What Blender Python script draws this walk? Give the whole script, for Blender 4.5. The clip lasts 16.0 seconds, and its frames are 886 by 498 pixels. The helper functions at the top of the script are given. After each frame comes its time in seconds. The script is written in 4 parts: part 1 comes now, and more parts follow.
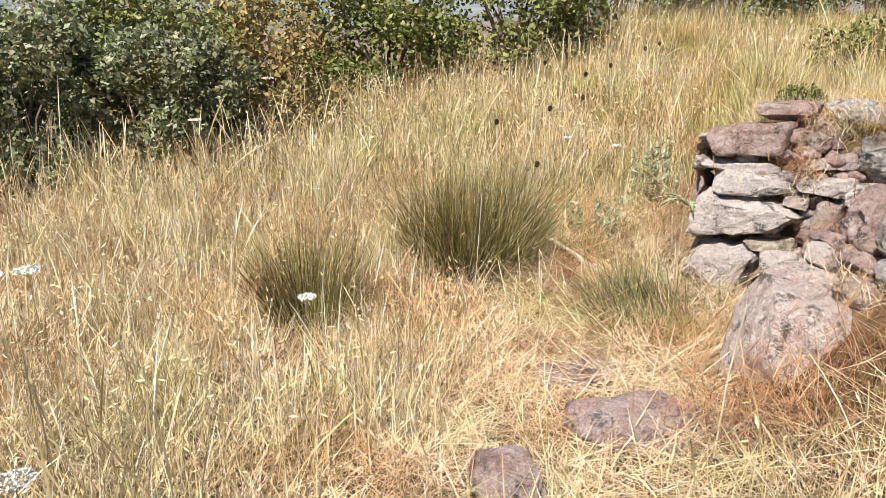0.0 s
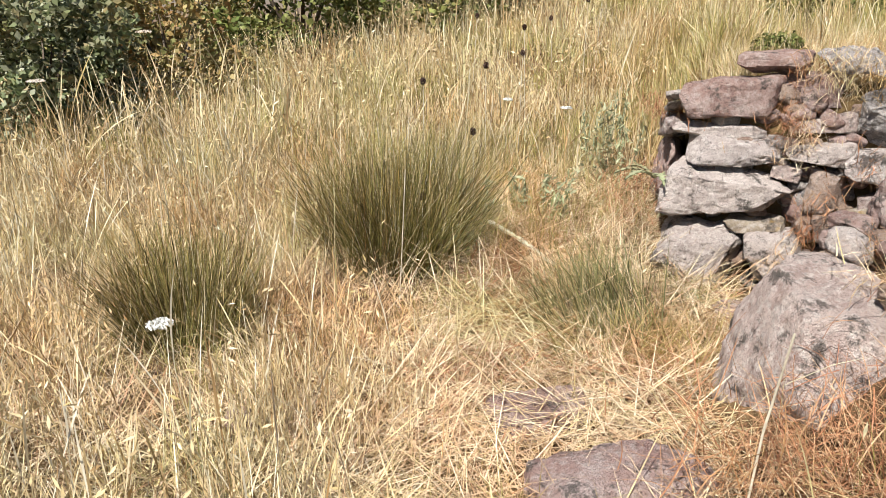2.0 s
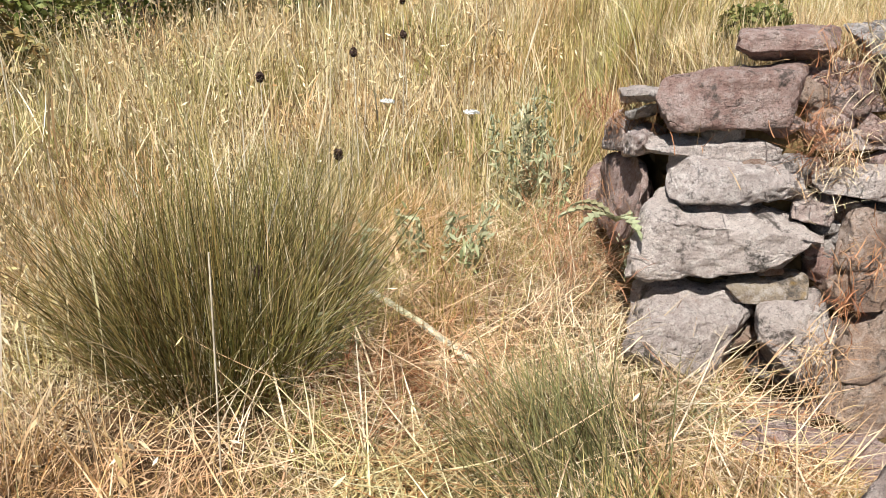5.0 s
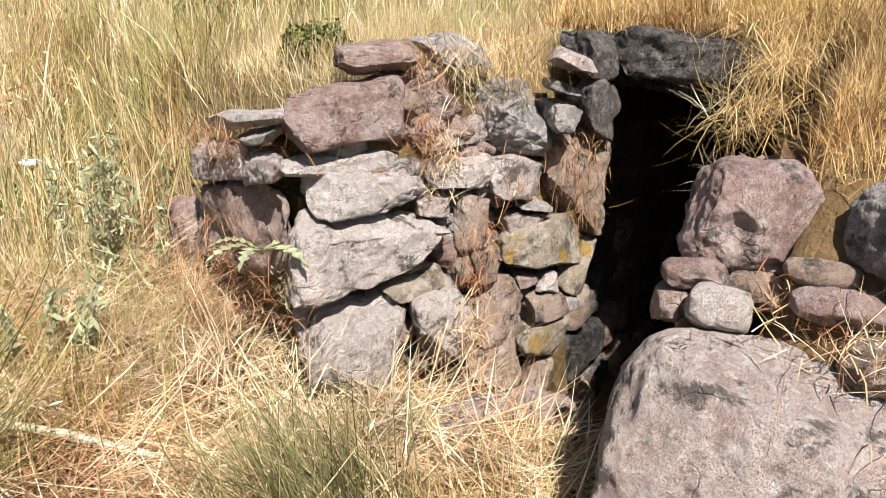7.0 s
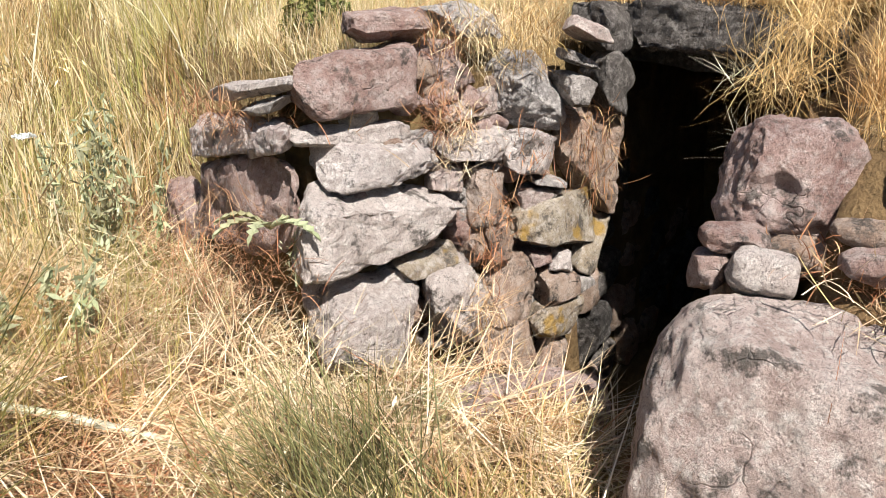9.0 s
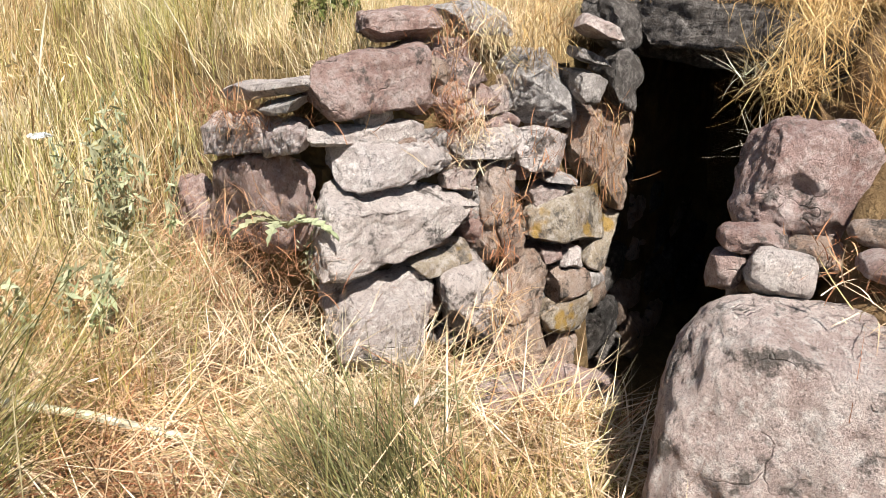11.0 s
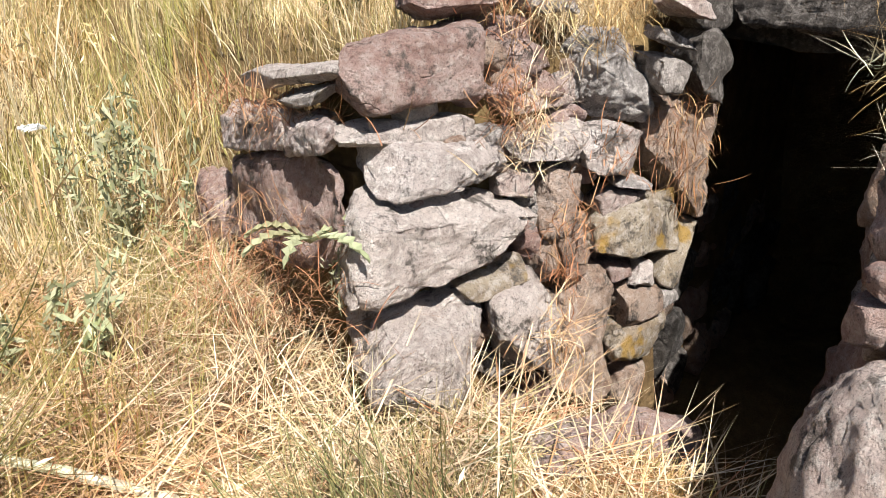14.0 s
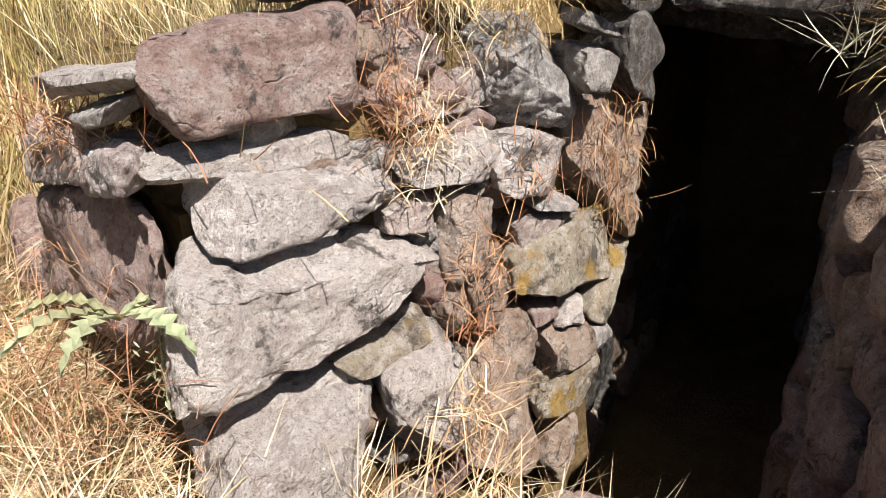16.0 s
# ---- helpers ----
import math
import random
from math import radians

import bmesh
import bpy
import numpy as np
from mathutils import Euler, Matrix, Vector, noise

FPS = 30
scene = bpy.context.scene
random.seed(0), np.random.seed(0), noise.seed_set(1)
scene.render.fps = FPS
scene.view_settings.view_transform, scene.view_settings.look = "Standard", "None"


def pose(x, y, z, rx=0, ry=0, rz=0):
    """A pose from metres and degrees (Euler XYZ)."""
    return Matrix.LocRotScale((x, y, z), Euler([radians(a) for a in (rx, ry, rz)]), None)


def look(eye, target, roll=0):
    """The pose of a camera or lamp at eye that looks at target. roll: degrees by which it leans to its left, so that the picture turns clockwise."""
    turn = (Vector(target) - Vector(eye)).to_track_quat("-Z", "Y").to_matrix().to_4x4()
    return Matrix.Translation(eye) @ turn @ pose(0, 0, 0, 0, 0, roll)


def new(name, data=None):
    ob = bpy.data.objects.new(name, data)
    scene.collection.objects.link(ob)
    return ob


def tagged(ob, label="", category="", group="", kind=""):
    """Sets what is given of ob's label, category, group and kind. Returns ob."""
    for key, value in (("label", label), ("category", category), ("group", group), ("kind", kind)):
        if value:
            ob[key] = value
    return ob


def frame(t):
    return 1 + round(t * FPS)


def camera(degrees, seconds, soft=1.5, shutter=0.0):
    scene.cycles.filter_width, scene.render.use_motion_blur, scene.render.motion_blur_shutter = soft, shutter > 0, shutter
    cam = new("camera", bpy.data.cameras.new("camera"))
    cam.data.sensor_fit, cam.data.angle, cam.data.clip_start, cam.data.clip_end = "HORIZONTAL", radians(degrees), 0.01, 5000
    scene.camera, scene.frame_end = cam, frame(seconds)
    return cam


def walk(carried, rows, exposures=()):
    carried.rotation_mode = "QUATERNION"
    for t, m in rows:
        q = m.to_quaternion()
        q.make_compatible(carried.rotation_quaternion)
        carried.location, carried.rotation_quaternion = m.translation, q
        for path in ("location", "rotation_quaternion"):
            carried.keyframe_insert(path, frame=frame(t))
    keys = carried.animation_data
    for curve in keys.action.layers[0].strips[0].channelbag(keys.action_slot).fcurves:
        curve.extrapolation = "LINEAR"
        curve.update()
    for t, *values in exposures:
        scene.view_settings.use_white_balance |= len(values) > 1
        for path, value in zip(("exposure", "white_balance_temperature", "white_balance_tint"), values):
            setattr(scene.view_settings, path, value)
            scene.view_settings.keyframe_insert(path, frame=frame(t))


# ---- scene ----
cam = camera(62.7, 16.0, soft=0.55)
METRES, EYE, TILT, LEAN, TURN = 4.8, 1.5, -18.0, 0.0, 0.0
ROWS = [
    (0.0, 0.0, 0.0, 0.0, 0.0, 0.0, -0.0),
    (0.5, -0.0015, 0.0413, -0.0049, -1.97, -0.69, 0.57),
    (1.0, 0.0117, 0.1104, 0.0035, -1.47, -2.13, 0.38),
    (1.5, 0.0316, 0.1488, 0.0129, -1.99, -2.33, 0.58),
    (2.0, 0.0192, 0.2065, 0.0225, -5.29, -2.41, 1.51),
    (2.5, 0.0308, 0.267, 0.038, -6.78, -3.09, 1.98),
    (3.0, 0.0532, 0.3442, 0.0593, -6.55, -3.66, 1.91),
    (5.5, 0.0729, 0.5551, 0.0895, -22.6, -4.49, 6.11),
    (6.0, 0.0543, 0.5794, 0.0895, -34.78, -5.58, 9.49),
    (6.5, 0.0247, 0.6026, 0.1013, -49.7, -8.03, 12.9),
    (7.0, 0.0068, 0.6171, 0.1168, -54.11, -8.82, 13.75),
    (7.5, 0.0112, 0.6235, 0.1071, -55.51, -9.12, 14.05),
    (8.0, 0.029, 0.6315, 0.1056, -55.67, -9.22, 14.04),
    (8.5, 0.0183, 0.6433, 0.1006, -55.22, -9.16, 14.0),
    (11.0, -0.0014, 0.6563, 0.112, -55.46, -10.16, 14.16),
    (11.5, 0.0021, 0.6636, 0.1215, -55.39, -10.01, 14.11),
    (12.0, 0.0289, 0.6739, 0.1202, -54.68, -9.91, 14.05),
    (12.5, 0.0424, 0.6703, 0.1195, -53.12, -9.62, 13.77),
    (13.0, 0.0467, 0.6763, 0.1155, -52.51, -9.69, 13.64),
    (13.5, 0.0576, 0.6917, 0.1181, -51.96, -10.29, 13.56),
    (14.0, 0.0706, 0.712, 0.1226, -52.05, -10.91, 13.65),
    (14.5, 0.089, 0.7123, 0.1236, -54.8, -12.14, 14.13),
    (15.0, 0.1226, 0.7226, 0.1228, -55.79, -12.47, 14.31),
    (15.5, 0.1467, 0.7387, 0.1216, -56.32, -12.64, 14.39),
    (16.0, 0.1796, 0.7679, 0.1266, -59.55, -13.42, 14.95),
]
walk(cam, [(t, pose(0, 0, EYE, TILT, LEAN, TURN) @ pose(METRES * x, METRES * y, METRES * z, 90 + pitch, roll, yaw)) for t, x, y, z, yaw, pitch, roll in ROWS],
     exposures=((0.0, 0.95), (3.0, 0.85), (6.0, 0.86), (7.2, 1.08), (16.0, 1.13)))

# ---- world and sun ----
SUN_FROM = Vector((-0.34, -0.48, 0.86)).normalized()
world = bpy.data.worlds.new("sky")
scene.world = world
world.use_nodes = True
wn, wl = world.node_tree.nodes, world.node_tree.links
sky = wn.new("ShaderNodeTexSky")
sky.sky_type, sky.sun_disc = "NISHITA", False
sky.sun_elevation = math.asin(SUN_FROM.z)
sky.sun_rotation = math.atan2(SUN_FROM.x, SUN_FROM.y)
wl.new(sky.outputs[0], wn["Background"].inputs[0])
wn["Background"].inputs[1].default_value = 0.05
sun = new("sun", bpy.data.lights.new("sun", "SUN"))
sun.data.energy, sun.data.angle, sun.data.color = 5.0, radians(0.5), (1.0, 0.95, 0.90)
sun.matrix_world = look((0, 0, 20), Vector((0, 0, 20)) - SUN_FROM)


# ---- materials ----
class Nodes:
    """A short way to write a node material."""

    def __init__(self, name, rough=0.9):
        self.mat = bpy.data.materials.new(name)
        self.mat.use_nodes = True
        self.n, self.l = self.mat.node_tree.nodes, self.mat.node_tree.links
        self.bsdf = self.n["Principled BSDF"]
        self.bsdf.inputs["Roughness"].default_value = rough
        self.bsdf.inputs["Specular IOR Level"].default_value = 0.25
        self.coord = self.n.new("ShaderNodeTexCoord").outputs["Object"]

    def noise(self, scale, detail=5, rough=0.6, vec=None):
        t = self.n.new("ShaderNodeTexNoise")
        t.inputs["Scale"].default_value, t.inputs["Detail"].default_value, t.inputs["Roughness"].default_value = scale, detail, rough
        self.l.new(vec or self.coord, t.inputs["Vector"])
        return t.outputs["Fac"]

    def voronoi(self, scale):
        t = self.n.new("ShaderNodeTexVoronoi")
        t.inputs["Scale"].default_value = scale
        self.l.new(self.coord, t.inputs["Vector"])
        return t.outputs["Distance"]

    def ramp(self, fac, *stops):
        r = self.n.new("ShaderNodeValToRGB")
        el = r.color_ramp.elements
        while len(el) < len(stops):
            el.new(0.5)
        for e, (p, c) in zip(el, stops):
            e.position = p
            e.color = (c, c, c, 1) if isinstance(c, (int, float)) else (*c, 1)
        self.l.new(fac, r.inputs[0])
        return r.outputs[0]

    def mix(self, fac, a, b, blend="MIX"):
        m = self.n.new("ShaderNodeMix")
        m.data_type, m.blend_type = "RGBA", blend
        for sock, v in ((m.inputs[0], fac), (m.inputs[6], a), (m.inputs[7], b)):
            if isinstance(v, (int, float)):
                sock.default_value = v
            elif isinstance(v, tuple):
                sock.default_value = (*v, 1)
            else:
                self.l.new(v, sock)
        return m.outputs[2]

    def math(self, op, a, b):
        m = self.n.new("ShaderNodeMath")
        m.operation = op
        for sock, v in zip(m.inputs, (a, b)):
            if isinstance(v, (int, float)):
                sock.default_value = v
            else:
                self.l.new(v, sock)
        return m.outputs[0]

    def bump(self, height, strength, distance):
        b = self.n.new("ShaderNodeBump")
        b.inputs["Strength"].default_value, b.inputs["Distance"].default_value = strength, distance
        self.l.new(height, b.inputs["Height"])
        self.l.new(b.outputs[0], self.bsdf.inputs["Normal"])

    def done(self, colour):
        self.l.new(colour, self.bsdf.inputs["Base Color"])
        return self.mat


def stone_material(name, dark, mid, light, lichen, yellow):
    """Weathered volcanic stone: mottled, pitted, with pale lichen crusts and some yellow ones."""
    s = Nodes(name, 0.95)
    info = s.n.new("ShaderNodeObjectInfo").outputs["Random"]
    shift = s.n.new("ShaderNodeVectorMath")
    shift.operation = "ADD"
    s.l.new(s.coord, shift.inputs[0])
    wide = s.n.new("ShaderNodeCombineXYZ")
    for k, m in enumerate((17.0, 31.0, 7.0)):
        s.l.new(s.math("MULTIPLY", info, m), wide.inputs[k])
    s.l.new(wide.outputs[0], shift.inputs[1])
    s.coord = shift.outputs[0]
    big, small, grain = s.noise(7, 7, 0.7), s.noise(30, 7, 0.75), s.noise(150, 4, 0.75)
    col = s.ramp(big, (0.32, dark), (0.5, mid), (0.68, light))
    col = s.mix(s.ramp(small, (0.48, 0.0), (0.62, lichen)), col, (0.80, 0.755, 0.72))
    col = s.mix(s.ramp(s.noise(9, 5, 0.75), (0.55, 0.0), (0.63, 0.85)), col, (0.11, 0.10, 0.09))
    col = s.mix(s.ramp(s.noise(75, 5, 0.8), (0.56, 0.0), (0.65, 0.6)), col, (0.10, 0.085, 0.08))
    col = s.mix(s.ramp(s.noise(6.5, 3, 0.5), (0.66 - yellow, 0.0), (0.72 - yellow, 0.85)), col, (0.46, 0.29, 0.06)) if yellow else col
    col = s.mix(0.6, col, s.ramp(grain, (0.34, 0.15), (0.47, 0.9), (0.6, 1.0)), "MULTIPLY")
    pits = s.ramp(s.voronoi(52), (0.0, 0.0), (0.3, 1.0))
    keep = s.ramp(s.noise(7, 2, 0.5), (0.46, 1.0), (0.60, 0.0))
    pits = s.mix(keep, pits, (1.0, 1.0, 1.0))
    col = s.mix(0.6, col, s.ramp(pits, (0.0, 0.2), (0.6, 1.0)), "MULTIPLY")
    tint = s.ramp(info, (0.0, (0.86, 0.83, 0.80)), (0.5, (1.0, 0.97, 0.93)), (1.0, (1.0, 1.0, 1.0)))
    col = s.mix(1.0, col, tint, "MULTIPLY")
    warp = s.n.new("ShaderNodeVectorMath")
    warp.operation = "MULTIPLY_ADD"
    wob = s.n.new("ShaderNodeTexNoise")
    wob.inputs["Scale"].default_value = 9.0
    s.l.new(s.coord, wob.inputs["Vector"])
    s.l.new(wob.outputs["Color"], warp.inputs[0])
    warp.inputs[1].default_value = (0.16, 0.16, 0.16)
    s.l.new(s.coord, warp.inputs[2])
    edge = s.n.new("ShaderNodeTexVoronoi")
    edge.feature = "DISTANCE_TO_EDGE"
    edge.inputs["Scale"].default_value = 7.0
    s.l.new(warp.outputs[0], edge.inputs["Vector"])
    crack = s.ramp(edge.outputs["Distance"], (0.0, 0.0), (0.022, 1.0))
    crack = s.mix(s.ramp(s.noise(4.5, 2, 0.5), (0.56, 1.0), (0.64, 0.0)), crack, (1.0, 1.0, 1.0))
    col = s.mix(0.45, col, s.ramp(crack, (0.0, 0.25), (1.0, 1.0)), "MULTIPLY")
    rough_skin = s.noise(70, 6, 0.8)
    h = s.math("ADD", s.math("MULTIPLY", small, 0.9), s.math("MULTIPLY", rough_skin, 0.9))
    h = s.math("ADD", h, s.math("MULTIPLY", grain, 0.4))
    h = s.math("ADD", h, s.math("MULTIPLY", crack, 0.5))
    h = s.math("ADD", h, s.math("MULTIPLY", pits, 0.45))
    s.bump(h, 1.0, 0.026)
    return s.done(col)


PALE = stone_material("pale_stone", (0.40, 0.335, 0.31), (0.62, 0.55, 0.52), (0.74, 0.68, 0.65), 0.95, 0.0)
GREY = stone_material("grey_stone", (0.22, 0.20, 0.19), (0.41, 0.38, 0.36), (0.52, 0.49, 0.47), 0.75, 0.0)
MAUVE = stone_material("mauve_stone", (0.26, 0.15, 0.13), (0.45, 0.315, 0.28), (0.56, 0.45, 0.42), 0.35, 0.0)
PINK = stone_material("pinkish_stone", (0.40, 0.30, 0.27), (0.60, 0.49, 0.455), (0.72, 0.63, 0.59), 0.8, 0.0)
BROWN = stone_material("brown_stone", (0.26, 0.165, 0.125), (0.46, 0.34, 0.265), (0.57, 0.46, 0.39), 0.3, 0.0)
OCHRE = stone_material("lichen_stone", (0.27, 0.20, 0.135), (0.43, 0.36, 0.27), (0.54, 0.48, 0.39), 0.5, 0.10)

# shade of the passage mouth put into the stone colour, near black
DARK = stone_material("shaded_stone", (0.05, 0.045, 0.042), (0.11, 0.10, 0.092), (0.18, 0.165, 0.155), 0.25, 0.0)


def earth_material():
    s = Nodes("dry_earth", 1.0)
    big, mid, fine = s.noise(0.6, 5), s.noise(6, 6, 0.7), s.noise(60, 5, 0.7)
    col = s.ramp(mid, (0.3, (0.07, 0.04, 0.022)), (0.5, (0.17, 0.10, 0.05)), (0.7, (0.28, 0.18, 0.09)))
    col = s.mix(s.ramp(big, (0.4, 0.0), (0.65, 0.6)), col, (0.30, 0.22, 0.09))
    col = s.mix(0.5, col, s.ramp(fine, (0.3, 0.3), (0.65, 1.0)), "MULTIPLY")
    # distance haze painted into the earth colour: bluish grey far out
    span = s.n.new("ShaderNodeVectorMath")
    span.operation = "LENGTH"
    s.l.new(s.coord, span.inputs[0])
    haze = s.ramp(s.math("DIVIDE", span.outputs["Value"], 1000.0), (0.04, 0.0), (0.3, 1.0))
    col = s.mix(haze, col, s.ramp(s.noise(0.02, 6, 0.7), (0.4, (0.10, 0.12, 0.13)), (0.6, (0.22, 0.23, 0.23))))
    s.bump(s.math("ADD", mid, s.math("MULTIPLY", fine, 0.5)), 1.0, 0.04)
    return s.done(col)


EARTH = earth_material()


def blade_material(name, *stops, through_light=0.14, rough=0.55):
    """Leaves and straw: every blade takes a colour of its own; some light passes through."""
    s = Nodes(name, rough)
    geo = s.n.new("ShaderNodeNewGeometry")
    k = len(stops) - 1
    col = s.ramp(geo.outputs["Random Per Island"], *[(i / k, c) for i, c in enumerate(stops)])
    col = s.mix(0.6, col, s.ramp(s.noise(2.6, 6, 0.75), (0.38, 0.16), (0.56, 1.0)), "MULTIPLY")
    col = s.mix(0.8, col, s.ramp(s.noise(1.3, 3, 0.6), (0.36, (1.0, 0.80, 0.64)), (0.47, (1.0, 1.0, 1.0)), (0.56, (0.95, 1.0, 1.0)), (0.66, (0.70, 0.80, 0.60))), "MULTIPLY")
    s.done(col)
    tr = s.n.new("ShaderNodeBsdfTranslucent")
    s.l.new(col, tr.inputs["Color"])
    mixer = s.n.new("ShaderNodeMixShader")
    mixer.inputs[0].default_value = through_light
    s.l.new(s.bsdf.outputs[0], mixer.inputs[1])
    s.l.new(tr.outputs[0], mixer.inputs[2])
    s.l.new(mixer.outputs[0], s.n["Material Output"].inputs["Surface"])
    return s.mat


STRAW = blade_material("dry_straw", (0.36, 0.22, 0.09), (0.74, 0.57, 0.31), (0.84, 0.70, 0.45), (0.60, 0.43, 0.20), (0.88, 0.79, 0.58), (0.44, 0.33, 0.14), (0.80, 0.66, 0.42))
GOLD = blade_material("golden_grass", (0.38, 0.21, 0.075), (0.70, 0.47, 0.20), (0.58, 0.36, 0.135), (0.80, 0.60, 0.32), (0.64, 0.44, 0.19))
LITTER = blade_material("straw_litter", (0.42, 0.23, 0.12), (0.84, 0.68, 0.46), (0.66, 0.42, 0.24), (0.90, 0.79, 0.59), (0.76, 0.57, 0.35), (0.48, 0.40, 0.19))
OLIVE = blade_material("olive_grass", (0.26, 0.25, 0.07), (0.44, 0.36, 0.13), (0.34, 0.31, 0.12), (0.62, 0.49, 0.22))
RUSH = blade_material("green_rush", (0.17, 0.15, 0.045), (0.30, 0.26, 0.09), (0.06, 0.06, 0.018), (0.40, 0.30, 0.11), (0.17, 0.165, 0.05), (0.07, 0.045, 0.015), (0.30, 0.25, 0.08), through_light=0.05)
RUST = blade_material("rusty_weed", (0.34, 0.14, 0.07), (0.52, 0.25, 0.13), (0.46, 0.24, 0.13), (0.66, 0.44, 0.25), (0.28, 0.11, 0.06))
SAGE = blade_material("sage_leaf", (0.30, 0.34, 0.18), (0.42, 0.45, 0.27), (0.50, 0.50, 0.32), (0.34, 0.36, 0.17))
LEAF = blade_material("shrub_leaf", (0.10, 0.13, 0.033), (0.18, 0.21, 0.06), (0.27, 0.28, 0.085), (0.13, 0.16, 0.045), (0.38, 0.34, 0.13), (0.06, 0.08, 0.02))
LEAF_GREY = blade_material("bramble_leaf", (0.08, 0.105, 0.04), (0.17, 0.20, 0.09), (0.26, 0.28, 0.15), (0.42, 0.43, 0.30), (0.12, 0.15, 0.055), (0.34, 0.29, 0.15))
LEAF_RUST = blade_material("rusty_leaf", (0.28, 0.18, 0.065), (0.38, 0.26, 0.10), (0.18, 0.19, 0.06), (0.46, 0.34, 0.15), (0.16, 0.18, 0.055))
PALE_RUSH = blade_material("pale_rush", (0.18, 0.19, 0.075), (0.28, 0.28, 0.12), (0.09, 0.09, 0.035), (0.42, 0.35, 0.15), (0.22, 0.23, 0.10), (0.06, 0.05, 0.02))
GREEN = blade_material("fresh_leaf", (0.27, 0.29, 0.15), (0.38, 0.40, 0.24), (0.46, 0.47, 0.32), (0.31, 0.33, 0.18))
BONE = blade_material("bleached_stalk", (0.62, 0.54, 0.40), (0.72, 0.66, 0.52), (0.56, 0.46, 0.31), through_light=0.1)
PETAL = blade_material("white_petal", (0.80, 0.80, 0.76), (0.85, 0.85, 0.82), (0.74, 0.74, 0.66))
SEED = blade_material("dark_seed_head", (0.05, 0.03, 0.025), (0.09, 0.05, 0.04), (0.07, 0.045, 0.03), through_light=0.05)
BARK = blade_material("grey_bark", (0.13, 0.10, 0.075), (0.20, 0.16, 0.12), through_light=0.02, rough=0.95)


# ---- helpers of this scene ----
def from_arrays(name, verts, faces, mat, parent=None, label="", smooth=False):
    me = bpy.data.meshes.new(name)
    me.from_pydata(verts, [], faces)
    if smooth:
        me.polygons.foreach_set("use_smooth", [True] * len(me.polygons))
    me.materials.append(mat)
    ob = new(name, me)
    if parent:
        ob.parent = parent
    if label:
        ob["label"] = label
    return ob


def part(name, bm, mat, parent, label=""):
    me = bpy.data.meshes.new(name)
    bm.to_mesh(me)
    bm.free()
    me.materials.append(mat)
    ob = new(name, me)
    ob.parent = parent
    if label:
        ob["label"] = label
    return ob


def step(a, b, v):
    k = np.clip((np.asarray(v, float) - a) / (b - a), 0, 1)
    return k * k * (3 - 2 * k)


def wall_y(x, z):
    """The face of the dry-stone wall: a slight curve in plan, leaning back a little."""
    return 4.447 - 0.281 * (x - 2.4) + 0.036 * (x - 2.4) ** 2 + 0.15 * z


def jut(x):
    """How far the right-hand side of the passage comes in towards its mouth."""
    return 0.15 * np.clip(np.asarray(x, float) - 2.1, 0, 1)


def recess(x):
    """How far the left-hand side draws back behind the corner of the wall."""
    return 0.3 * np.clip((np.asarray(x, float) - 3.15) / 0.6, 0, 1)


def ground_z(x, y):
    x, y = np.asarray(x, float), np.asarray(y, float)
    z = -0.02 - 0.085 * np.clip(y, -6, 3.7) + 0.15 * step(4.6, 6.5, y) + 0.05 * np.sin(1.9 * x + 0.7) * np.sin(1.6 * y)
    z = z + 0.05 * np.exp(-((x - 1.75) / 0.45) ** 2 - ((y - 4.40) / 0.28) ** 2)
    # the mound behind the wall
    wy = wall_y(np.clip(x, 1.5, 4.5), 0.4)
    side = (x - 1.72) * 0.937 - (y - 4.85) * 0.348
    back = step(0.10, 0.36, y - wy) * step(0.06, 0.40, side)
    z = z + back * (0.72 + 0.05 * np.clip(x - 2, 0, 3) - z) * (1 - step(5.5, 13, y))
    # the mound over the right-hand wall
    right = step(3.42, 3.22, y - jut(x)) * step(1.25, 2.25, x)
    z = z + right * (0.66 + 0.22 * np.clip(x - 2.1, 0, 4) - z) * (1 - step(9, 30, x))
    # the sunken passage
    deep = step(3.36, 3.50, y - jut(x)) * step(0.30, 0.20, y - recess(x) - wall_y(np.clip(x, 1.5, 4.5), -0.3)) * step(1.95, 2.5, x)
    z = z - deep * (np.maximum(z, -0.3) * 1.0 + 1.25) * step(6.3, 5.7, x)
    # the hillside climbing behind the wall
    z = z + 1.45 * step(6.0, 15, y) * step(-2.5, 4.5, x)
    # distant hills
    r = np.hypot(x, y)
    far = step(150, 1600, r)
    z = z + far * (34 + 16 * np.sin(x * 0.0042 + 1) + 9 * np.sin(x * 0.011 + y * 0.004)) - 2.5 * step(20, 60, r) * (1 - far)
    return z


